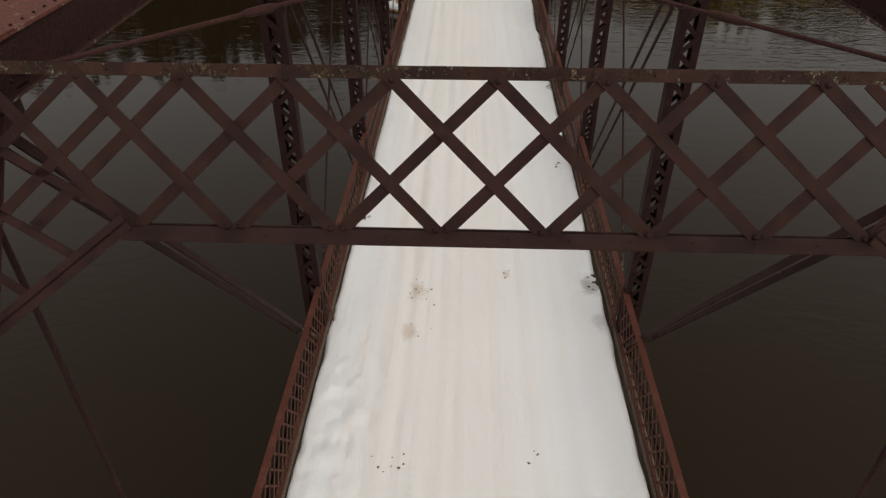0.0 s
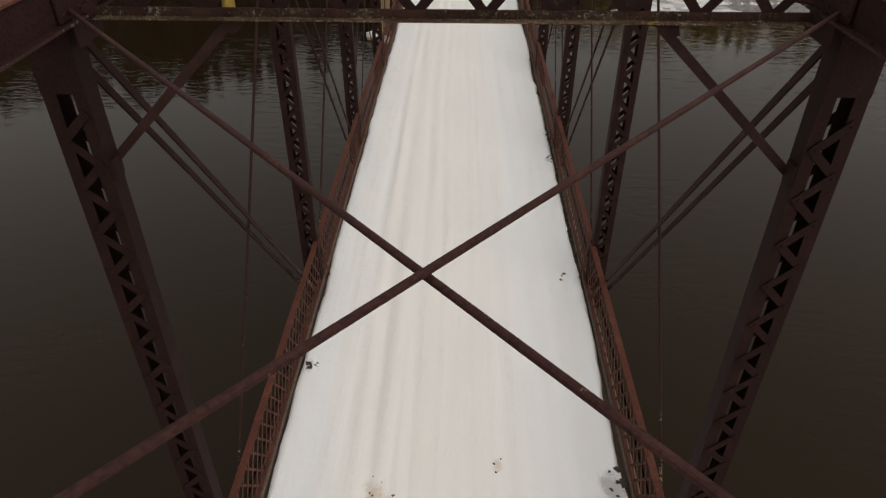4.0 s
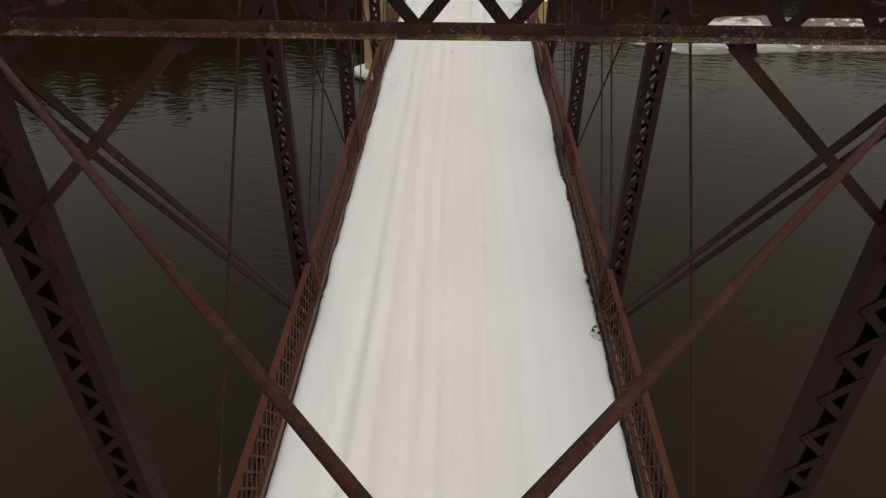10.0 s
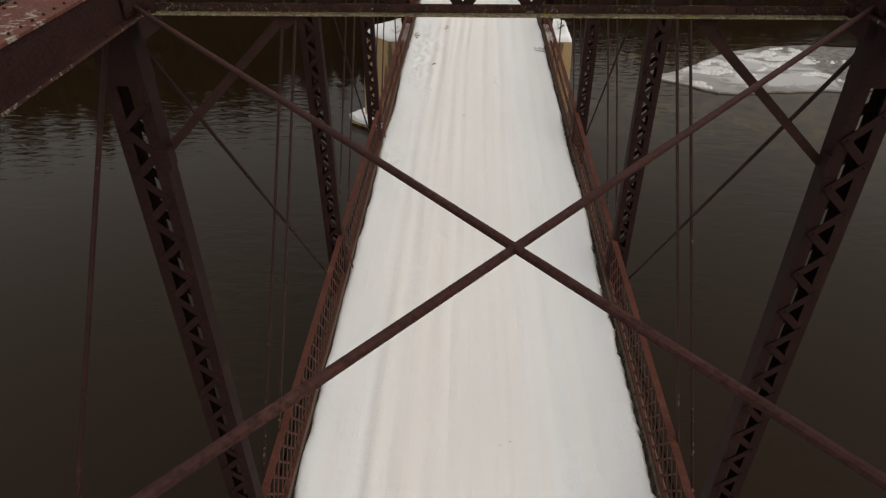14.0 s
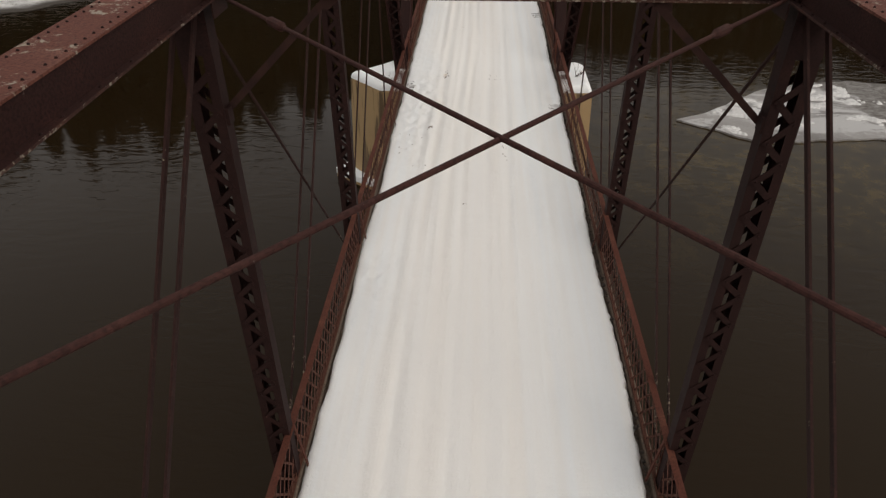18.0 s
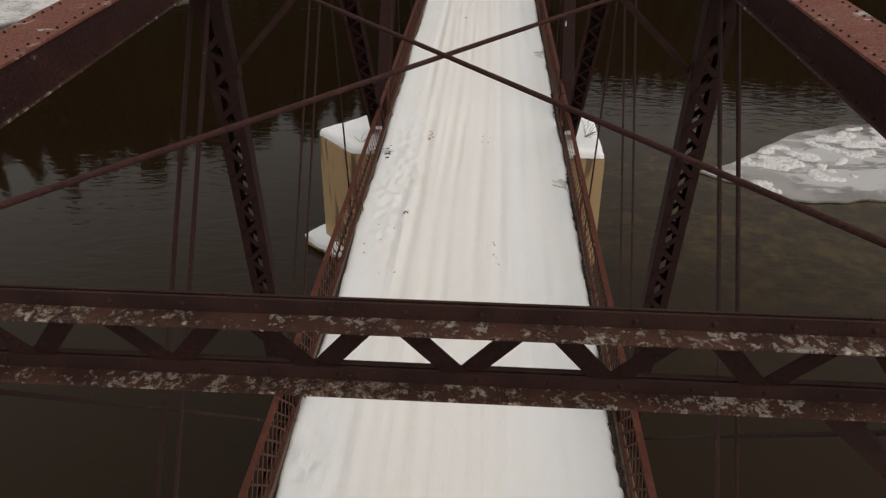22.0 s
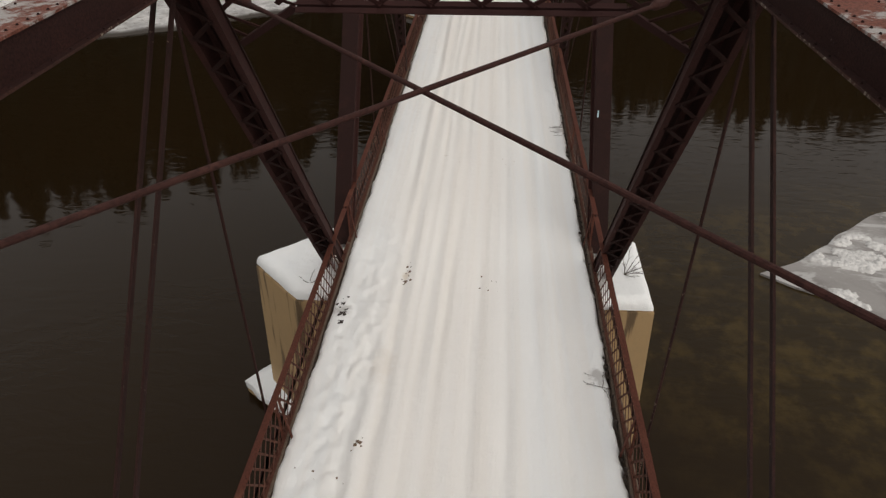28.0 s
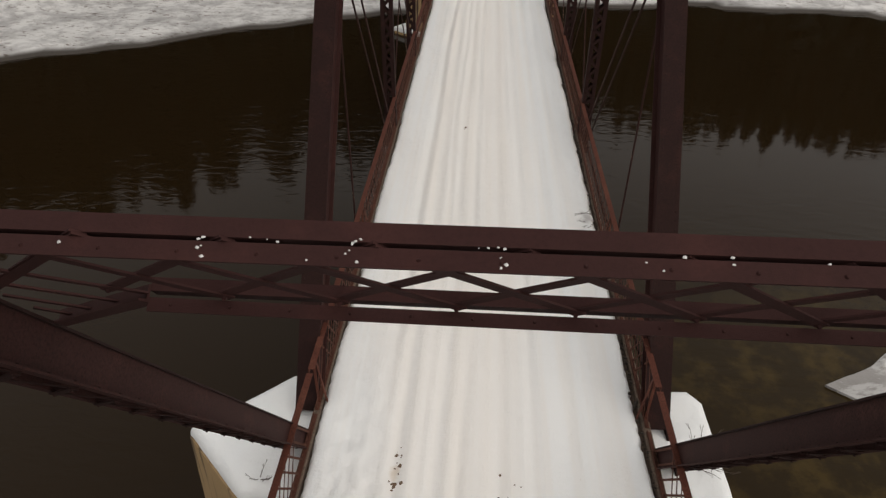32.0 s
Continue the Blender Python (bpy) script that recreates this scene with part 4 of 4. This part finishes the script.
def lateral_bracing(y0, y1, tight):
    """Two crossed rods in the plane of the top chords, each with a turnbuckle near the end at y = tight."""
    br = thing("lateral_bracing", (0, (y0 + y1) / 2, PIN_Z), "pair of crossed rusty steel tie rods with turnbuckles", "tie rods", "crossed tie rods")
    for s in (-1, 1):
        za, zb, sag = ROD_SET.get(round(y0 / PANEL) - 1 if y0 < 40 else -1, ((-0.030, -0.030, 0.0), (0.0, 0.0, 0.0)))[s > 0]
        a, b = Vector((-s * 2.41, y0 + 0.02, PIN_Z + za - 0.012)), Vector((s * 2.41, y1 - 0.02, PIN_Z + zb - 0.012))
        bm = bmesh.new()
        rod_r, steps = 0.0135 if y0 < 6 else 0.0155, 8 if sag else 1
        at = [a.lerp(b, q / steps) - Vector((0, 0, sag * 4 * (q / steps) * (1 - q / steps))) for q in range(steps + 1)]
        sweep(bm, at, rod_r, 10)
        rod = part("tie_rod", bm, ROD, br)
        if tight is None:
            continue
        e, o = (a, b) if abs(a.y - tight) < abs(b.y - tight) else (b, a)
        u = (o - e).normalized()
        c = e + u * (1.58 if y0 < 6 else 1.36)
        fat = 0.026 if y0 < 6 else 0.036
        bm = bmesh.new()
        tube(bm, c - u * 0.12, c - u * 0.075, 0.016, 10, fat)
        tube(bm, c - u * 0.075, c + u * 0.075, fat, 10)
        tube(bm, c + u * 0.075, c + u * 0.12, fat, 10, 0.016)
        part("turnbuckle", bm, ROD, rod)
        bm = bmesh.new()
        tube(bm, e + u * 0.0, e + u * 0.14, 0.034, 8)
        part("clevis", bm, ROD, rod)
    return br


for si, span in enumerate(SPANS):
    nd = span["nodes"]
    for a, b in zip(nd, nd[1:]):
        lateral_bracing(a, b, a if (a + b) / 2 < (nd[0] + nd[-1]) / 2 else b)

# ---- railings ----
RAIL_STEP, RAIL_RUN, RAIL_FOOT = 0.232, 0.56, 0.055
bar_rise = RAIL_Z - 0.03 - RAIL_FOOT
bm = bmesh.new()
box(bm, (0.0, -0.015, -0.003), (math.hypot(RAIL_RUN, bar_rise), 0.015, 0.003))
bar_me = mesh_of("rail_bar", bm, BAR)


def railing(side, y0, y1, posts, near):
    """A latticed railing: flat bars cross at a slant between the top and bottom rails. near: the stretch whose bars are single parts."""
    x = side * RAIL_X
    rl = thing("railing", (x, (y0 + y1) / 2, -0.1), "rusty red steel railing with crossed lattice bars", "railing", "bridge railings")
    bm = bmesh.new()
    box(bm, (x - 0.046, y0, RAIL_Z - 0.012), (x + 0.046, y1, RAIL_Z), None, 0.003)
    a, b = sorted((x + side * 0.046, x + side * 0.036))
    box(bm, (a, y0, RAIL_Z - 0.085), (b, y1, RAIL_Z - 0.012))
    part("top_rail", bm, RAIL, rl, "flat rust-red top rail")
    bm = bmesh.new()
    box(bm, (x - 0.03, y0, 0.030), (x + 0.03, y1, 0.042))
    box(bm, (x - 0.03, y0, 0.042), (x - 0.022, y1, 0.09))
    part("bottom_rail", bm, BAR, rl)
    rest = bmesh.new()
    for lean in (-1, 1):
        for i in range(int((y1 - y0 - 2 * RAIL_RUN) / RAIL_STEP)):
            y = y0 + RAIL_RUN + i * RAIL_STEP
            off = x + side * 0.005 * lean
            a, b = Vector((off, y, RAIL_Z - 0.03)), Vector((off, y + lean * RAIL_RUN, RAIL_FOOT))
            if near[0] < y < near[1]:
                piece("rail_bar", bar_me, axes(a, b, (1, 0, 0)), rl)
            else:
                beam(rest, a, b, 0.030, 0.006, (1, 0, 0))
    far = part("lattice_bars", rest, BAR, rl)
    far["kind"] = "stuff"
    for y in posts:
        bm = bmesh.new()
        box(bm, (x - 0.020, y - 0.030, -0.12), (x + 0.020, y - 0.022, RAIL_Z - 0.014))
        lo, hi = sorted((x + side * 0.012, x + side * 0.020))
        box(bm, (lo, y - 0.022, -0.12), (hi, y + 0.030, RAIL_Z - 0.014))
        a = Vector((x - side * 0.02, y + 0.02, RAIL_Z - 0.05))
        beam(bm, a, a + Vector((-side * 0.10, 0, -RAIL_Z + 0.02)), 0.05, 0.012, (1, 0, 0))
        part("post", bm, RAIL, rl)
    return rl


for side in (-1, 1):
    railing(side, -8.8, 43.48, [1.2] + [PANEL * k + 0.1 for k in range(1, 8)], (7.5, 43.5))
    railing(side, 43.56, 83.6, [43.74] + [y + 0.1 for y in SPANS[1]["nodes"]] + [75.0], (43.5, 76.0))


# ---- piers ----
def pier(cy, nose=True):
    """A concrete pier with a pointed upstream end, snow on its top and a snowy footing ledge at the water."""
    pr = thing("bridge_pier", (0, cy, -6.0), "tan stained concrete pier capped with fresh snow", "pier", "piers", "")
    ring = [(-4.36, cy - 0.06), (-3.24, cy - 1.17), (3.52, cy - 1.08), (3.52, cy + 1.02), (3.34, cy + 1.26), (-3.05, cy + 1.15)]

    def prism(bm, pts, z0, z1, grow=0.0, jitter=0.0, rounds=0.0):
        c = Vector((sum(p[0] for p in pts) / len(pts), sum(p[1] for p in pts) / len(pts)))
        lo = [bm.verts.new(((p[0] - c.x) * (1 + grow) + c.x, (p[1] - c.y) * (1 + grow * 2.5) + c.y, z0)) for p in pts]
        hi = [bm.verts.new((p[0], p[1], z1)) for p in pts]
        bm.faces.new(hi)
        bm.faces.new(lo[::-1])
        for i in range(len(pts)):
            j = (i + 1) % len(pts)
            bm.faces.new((lo[i], lo[j], hi[j], hi[i]))
        bmesh.ops.recalc_face_normals(bm, faces=bm.faces)

    bm = bmesh.new()
    prism(bm, ring, -6.0, -0.46, 0.05)
    bmesh.ops.bevel(bm, geom=[e for e in bm.edges if e.verts[0].co.z > -1 and e.verts[1].co.z > -1], offset=0.04, segments=2, affect="EDGES")
    part("body", bm, CONCRETE, pr)
    # the snow cap: a soft-edged slab, wavy on top
    bm = bmesh.new()
    outline = []
    for i, p in enumerate(ring):
        q = ring[(i + 1) % len(ring)]
        n = max(3, int(math.hypot(q[0] - p[0], q[1] - p[1]) / 0.12))
        outline += [(p[0] + (q[0] - p[0]) * k / n, p[1] + (q[1] - p[1]) * k / n) for k in range(n)]
    rows = []
    for d in (0.0, 0.01, 0.03, 0.06, 0.10, 0.15, 0.21, 0.30, 0.45, 0.65, 0.85):
        row = []
        for x, y in outline:
            soft = 0.02 * noise.noise((x * 3, y * 3, 2.0))
            px, py = x * (1 - d / 4.0) * 0.995, cy + (y - cy) * (1 - min(d, 0.85) / 1.17) * 0.985
            round_ = math.sqrt(max(0.0, 1 - max(0.0, 1 - d / 0.21) ** 2))
            z = -0.462 + (0.25 + 0.05 * noise.noise((px * 0.9, py * 0.9, 3.0)) + 0.012 * noise.noise((px * 4, py * 4, 5.0))) * round_
            row.append(bm.verts.new((px + soft * (1 - round_), py + soft * (1 - round_), z)))
        rows.append(row)
    n = len(outline)
    for r0, r1 in zip(rows, rows[1:]):
        for i in range(n):
            bm.faces.new((r0[i], r0[(i + 1) % n], r1[(i + 1) % n], r1[i]))
    bm.faces.new(rows[-1])
    bmesh.ops.triangulate(bm, faces=[f for f in bm.faces if len(f.verts) > 4])
    bmesh.ops.recalc_face_normals(bm, faces=bm.faces)
    for f in bm.faces:
        f.smooth = True
    part("snow_cap", bm, FRESH, pr, "smooth white snow cap")
    bm = bmesh.new()
    ledge = [(-5.12, cy - 0.15), (-4.25, cy - 0.78), (-3.0, cy - 1.5), (-2.9, cy + 1.4), (-3.9, cy + 1.3)]
    prism(bm, ledge, -6.0, -4.02)
    part("footing", bm, CONCRETE, pr)
    bm = bmesh.new()
    prism(bm, [(p[0] * 1.01, cy + (p[1] - cy) * 1.02) for p in ledge], -4.015, -3.80)
    bmesh.ops.subdivide_edges(bm, edges=bm.edges[:], cuts=3, use_grid_fill=True)
    for v in bm.verts:
        q = noise.noise(v.co * 2.2)
        v.co += Vector((0.10 * q, 0.10 * noise.noise(v.co * 2.9 + Vector((4, 0, 0))), 0.07 * q if v.co.z > -3.9 else 0))
    for f in bm.faces:
        f.smooth = True
    part("snow_ledge", bm, FRESH, pr, "ragged snow crust on the footing")
    return pr


pier(43.43)
pier(0.4)
pier(74.6)

# ---- small things ----
def lantern(x, y, z, tilt):
    """A small yellow beacon with a white conical cap, standing on the lower flange of a strut."""
    ln = thing("beacon", (x, y, z), "small yellow beacon lamp with a white conical cap", "beacon", "beacons")
    bm = bmesh.new()
    tube(bm, (x, y, z), (x, y, z + 0.02), 0.030, 14)
    tube(bm, (x, y, z + 0.02), (x, y, z + 0.100), 0.042, 16, 0.039)
    for f in bm.faces:
        f.smooth = False
    part("body", bm, YELLOW, ln, "yellow body")
    bm = bmesh.new()
    box(bm, (x - 0.045, y - 0.045, z - 0.0015), (x + 0.045, y + 0.045, z + 0.004))
    part("base_plate", bm, STEEL, ln, "steel base plate on the strut")
    bm = bmesh.new()
    tube(bm, (x, y, z + 0.094), (x, y, z + 0.102), 0.048, 18, 0.048)
    tube(bm, (x, y, z + 0.102), (x, y, z + 0.132), 0.048, 18, 0.020)
    part("cap", bm, CAP, ln, "white cap")
    return ln


lantern(-1.405, PANEL * 2 + 0.12, 6.28, 0)
lantern(-1.48, PANEL * 6 + 0.12, 6.308, 0)

# black rags tied round the crossing of two rods
rag = thing("rag_bundle", (0.0, 13.75, PIN_Z - 0.05), "torn black cloth tied round the crossed rods", "rag")
bm = bmesh.new()
res = bmesh.ops.create_icosphere(bm, subdivisions=4, radius=1.0)
for v in res["verts"]:
    q = 1 + 0.5 * noise.noise(v.co * 1.8) + 0.35 * noise.noise(v.co * 4.5)
    v.co = Vector((-0.042 + v.co.x * 0.030 * q, 13.795 + v.co.y * 0.042 * q, PIN_Z + 0.022 + v.co.z * 0.026 * q))
part("knot", bm, BLACK, rag)
for x0, y0, dx, dy, dz, n in ((-0.02, 13.78, 0.05, -0.09, -0.02, 0.03), (0.02, 13.74, 0.085, -0.005, 0.012, 0.013), (0.02, 13.72, 0.085, -0.035, -0.01, 0.013), (-0.01, 13.72, -0.01, -0.05, -0.02, 0.012), (-0.01, 13.73, 0.0, -0.06, -0.03, 0.005), (-0.04, 13.80, 0.06, -0.04, -0.012, 0.028)):
    bm = bmesh.new()
    prev = None
    for i in range(7):
        u = i / 6
        c = Vector((x0, y0, PIN_Z + 0.008)) + Vector((dx, dy, dz)) * u + Vector((0.006 * math.sin(5 * u + dx * 40), 0, 0.01 * math.sin(3.1 * u)))
        w = n * (1 - 0.35 * u) * (1 + 0.35 * math.sin(9 * u + x0 * 90))
        side_way = Vector((-dy, dx, 0)).normalized() * w
        row = [bm.verts.new(c + side_way + Vector((0, 0, 0.005))), bm.verts.new(c - side_way + Vector((0, 0, 0.005))), bm.verts.new(c - side_way - Vector((0, 0, 0.005))), bm.verts.new(c + side_way - Vector((0, 0, 0.005)))]
        if prev:
            for k in range(4):
                bm.faces.new((prev[k], prev[(k + 1) % 4], row[(k + 1) % 4], row[k]))
        else:
            bm.faces.new(row)
        prev = row
    bm.faces.new(prev[::-1])
    bmesh.ops.recalc_face_normals(bm, faces=bm.faces)
    part("strip", bm, BLACK, rag)

# snow lying on the top chord near the hip
bm = bmesh.new()
res = bmesh.ops.create_grid(bm, x_segments=10, y_segments=40, size=1.0)
for v in bm.verts:
    u, w = v.co.x, v.co.y
    edge = max(abs(u), abs(w))
    q = noise.noise((u * 2, w * 6, 1.0))
    v.co = Vector((-2.46 + u * (0.13 + 0.035 * q), 38.17 + w * (0.26 + 0.04 * q), CHORD_Z[-1][1] + 0.003 + 0.03 * max(0.0, 1 - edge ** 4) * (1 + 0.5 * q)))
for f in bm.faces:
    f.smooth = True
patch = part("snow_patch", bm, FRESH, None)
tagged(patch, "thin white snow lying on the steel top chord", "snow")



def on_slot(rnd):
    u = rnd.choice((-1.08, -0.59, -0.12, 0.37, 0.88)) + rnd.gauss(0, 0.014) if rnd.random() < 0.6 else rnd.uniform(-1.6, 1.6)
    n = rnd.gauss(0, 0.006) if abs(u) < 1.2 and rnd.random() < 0.6 else rnd.uniform(0.02, 0.065)
    return u, 38.66 - 0.811 * n - 0.009 * u, 6.506 - 0.585 * n + 0.0127 * u


bits = new("snow_crumbs", clump_mesh("snow_crumbs", 34, on_slot, 0.0046, CRUST, 0.8, 31))
tagged(bits, "white crumbs of snow caught on the portal frame", "snow", kind="stuff")

# pale label on an end post of the far span
bm = bmesh.new()
box(bm, (-0.035, -0.065, 0), (0.035, 0.065, 0.004), None, 0.001)
lab = part("label_plate", bm, LABEL, None)
lab.matrix_basis = axes((2.44, 45.093, 2.258), (3.44, 45.093, 2.258), (0, -0.847, 0.531))
tagged(lab, "small pale blue label on the steel end post", "label")


def scatter(cx, cy, w, n, seed, size=0.02, name="leaf_litter", label="dead brown leaves and grit on the snow"):
    def spot(rnd):
        x, y = rnd.gauss(cx, w), rnd.gauss(cy, w * 1.6)
        return x, y, snow_height(x, y) - 0.002
    ob = new(name, clump_mesh(name, n, spot, size, LITTER, 0.35, seed))
    tagged(ob, label, "litter", kind="stuff")


for i, (cx, cy, w, n, sz) in enumerate(((-0.93, 11.9, 0.12, 16, 0.016), (0.66, 12.5, 0.05, 5, 0.014), (-1.0, 10.9, 0.15, 8, 0.010), (-1.14, 42.5, 0.05, 10, 0.024), (-1.1, 42.9, 0.05, 6, 0.02), (0.45, 42.4, 0.10, 7, 0.016),
                                        (-1.3, 38.6, 0.05, 6, 0.026), (-1.75, 37.6, 0.3, 12, 0.014), (0.6, 37.0, 0.06, 5, 0.016), (0.62, 37.5, 0.04, 3, 0.016), (-0.55, 53.5, 0.03, 4, 0.035), (-1.1, 8.4, 0.12, 10, 0.018), (0.9, 8.5, 0.05, 4, 0.018), (-2.05, 14.3, 0.05, 4, 0.016), (2.05, 16.6, 0.07, 6, 0.025), (-0.3, 34.7, 0.03, 3, 0.018))):
    scatter(cx, cy, w, n, 20 + i, sz)


def kerb_crumbs(rnd):
    y = rnd.uniform(17, 60)
    return float(edge_x(y, 1)) + rnd.uniform(-0.02, 0.03), y, -0.01


crumbs = new("kerb_debris", clump_mesh("kerb_debris", 560, kerb_crumbs, 0.022, DARK_WOOD, 1.1, 77))
tagged(crumbs, "dark crumbs of bark and ice along the kerb", "debris", kind="stuff")


def holes(cx, cy, w, d, n, seed):
    """A spot where the snow has melted to the dark, wet deck: low dark lumps that show through it."""
    def spot(rnd):
        x, y = rnd.gauss(cx, w), rnd.gauss(cy, d)
        return x, y, snow_height(x, y) - 0.004
    ob = new("bare_patch", clump_mesh("bare_patch", n, spot, 0.04, DARK_WOOD, 0.12, seed))
    tagged(ob, "dark wet patch where the snow has melted through", "bare patch", kind="stuff")


holes(-2.15, 41.42, 0.05, 0.14, 24, 41)
holes(-2.2, 14.25, 0.02, 0.05, 4, 42)
holes(2.2, 12.13, 0.03, 0.14, 7, 43)
holes(2.22, 21.35, 0.03, 0.1, 6, 44)


def twigs(x, y, z, n, seed, reach, name, label, lift=0.3):
    """A small bare branch: a stem that forks into thin twigs."""
    rnd = random.Random(seed)
    tw = thing(name, (x, y, z), label, "branch", "bare twigs")
    bm = bmesh.new()
    for i in range(n):
        a = rnd.uniform(0, 6.28)
        p = Vector((x, y, z))
        d = Vector((math.cos(a), math.sin(a), lift + rnd.uniform(0, lift))).normalized()
        for k in range(3):
            q = p + d * reach * rnd.uniform(0.25, 0.4)
            tube(bm, p, q, 0.006 - k * 0.0015, 4)
            for _ in range(2):
                e = (d + Vector((rnd.uniform(-0.7, 0.7), rnd.uniform(-0.7, 0.7), rnd.uniform(-0.2, 0.4)))).normalized()
                tube(bm, q, q + e * reach * 0.22, 0.0028, 4)
            p = q
            d = (d + Vector((rnd.uniform(-0.4, 0.4), rnd.uniform(-0.4, 0.4), 0.05))).normalized()
    part("stem", bm, TWIG, tw)


twigs(3.05, 43.15, -0.22, 9, 3, 0.5, "bare_shrub", "small leafless shrub on the snowy pier top", 0.45)
twigs(-3.0, 42.5, -0.22, 4, 5, 0.22, "bare_shrub", "small leafless shrub on the snowy pier top", 0.45)
for i, (x, y) in enumerate(((2.2, 40.12), (2.17, 49.4), (2.22, 49.0), (2.2, 39.9))):
    twigs(x, y, 0.02, 4, 9 + i, 0.24, "dead_branch", "thin dead branch lying on the snow", 0.03)


# ---- woods on the far bank, seen in the water ----
def spruce(seed, h):
    rnd = random.Random(seed)
    tr = thing("spruce_tree", (0, 0, 0), "tall dark spruce on the snowy river bank", "tree", "trees on the bank")
    bm = bmesh.new()
    tube(bm, (0, 0, -0.3), (0, 0, h), 0.02 * h, 7, 0.02)
    part("trunk", bm, BARK, tr)
    verts, faces = [], []
    layers = int(h * 1.5)
    for i in range(layers):
        u = i / layers
        z = h * (0.12 + 0.88 * u)
        r = (1 - u) ** 0.8 * h * 0.2 + 0.2
        for k in range(9):
            a = rnd.uniform(0, 6.28)
            rr = r * rnd.uniform(0.6, 1.2)
            c, s = math.cos(a), math.sin(a)
            w = 0.28 * rr + 0.12
            n0 = len(verts)
            verts += [(0, 0, z + 0.25), (c * rr * 0.6 - s * w, s * rr * 0.6 + c * w, z - 0.1 * rr), (c * rr, s * rr, z - 0.35 * rr - 0.1), (c * rr * 0.6 + s * w, s * rr * 0.6 - c * w, z - 0.1 * rr), (c * rr * 0.5, s * rr * 0.5, z - 0.4 * rr - 0.2)]
            faces += [(n0, n0 + 1, n0 + 2), (n0, n0 + 2, n0 + 3), (n0 + 1, n0 + 4, n0 + 2), (n0 + 3, n0 + 2, n0 + 4), (n0, n0 + 4, n0 + 1), (n0, n0 + 3, n0 + 4)]
    me = bpy.data.meshes.new("crown")
    me.from_pydata(verts, [], faces)
    me.materials.append(NEEDLE)
    hang(new("crown", me), tr)
    return tr


def bare_tree(seed, h):
    rnd = random.Random(seed)
    tr = thing("bare_tree", (0, 0, 0), "leafless grey-brown tree on the snowy river bank", "tree", "trees on the bank")
    bm = bmesh.new()
    tube(bm, (0, 0, -0.3), (0.2, 0, h * 0.5), 0.02 * h, 7, 0.012 * h)
    part("trunk", bm, BARK, tr)
    bm = bmesh.new()

    def grow(p, d, n, r, depth):
        q = p + d * n
        tube(bm, p, q, r, 4, r * 0.6)
        if depth == 0:
            return
        for _ in range(3):
            e = (d + Vector((rnd.uniform(-0.7, 0.7), rnd.uniform(-0.7, 0.7), rnd.uniform(-0.1, 0.5)))).normalized()
            grow(q, e, n * rnd.uniform(0.6, 0.8), r * 0.55, depth - 1)

    for i in range(5):
        a = i * 1.26 + rnd.uniform(-0.3, 0.3)
        grow(Vector((0.2 * (0.6 + 0.08 * i) * 1.0, 0, h * (0.3 + 0.04 * i))), Vector((math.cos(a), math.sin(a), 1.1)).normalized(), h * 0.20, 0.007 * h, 3)
    part("crown", bm, BUSH, tr)
    return tr


rnd = random.Random(11)
models = [spruce(1, 15.6), spruce(2, 14.9), bare_tree(3, 14.2), spruce(4, 14.2)]
CHOICE = (0, 0, 1, 1, 2, 3)


def tree_pose(d):
    x = rnd.uniform(-78, 72)
    y = float(np.interp(x, BANK_X, BANK_Y)) + d
    s = rnd.uniform(0.93, 1.07) * float(np.interp(x, [-42, -33, -4, 4], [0.84, 1.06, 1.06, 1.0]))
    return pose(x, y, bank_height(x, y), 0, 0, rnd.uniform(0, 360)) @ Matrix.Diagonal((s, s, s, 1))


for i in range(300):
    mdl = models[i] if i < len(models) else models[rnd.choice(CHOICE)]
    m = tree_pose(rnd.uniform(18.0, 25.0))
    if i < len(models):
        mdl.matrix_basis = m
    else:
        copy_thing(mdl, m).matrix_basis = m

# the woods behind them
wv_, wf_, count = [], [], 0
for i in range(800):
    mdl = models[rnd.choice((0, 1, 3))]
    m = tree_pose(rnd.uniform(20.5, 46.0))
    me = [c for c in mdl.children if c.name.startswith("crown")][0].data
    co = np.empty(len(me.vertices) * 3, dtype=np.float32)
    me.vertices.foreach_get("co", co)
    co = np.c_[co.reshape(-1, 3), np.ones(len(me.vertices))] @ np.array(m).T
    tri = np.empty(len(me.loops), dtype=np.int32)
    me.loops.foreach_get("vertex_index", tri)
    wv_.append(co[:, :3])
    wf_.append(tri.reshape(-1, 3) + count)
    count += len(me.vertices)
me = bpy.data.meshes.new("distant_woods")
me.from_pydata(np.concatenate(wv_).tolist(), [], np.concatenate(wf_).tolist())
me.materials.append(NEEDLE)
tagged(new("distant_woods", me), "dense dark spruce woods behind the river bank", "woods", kind="stuff")
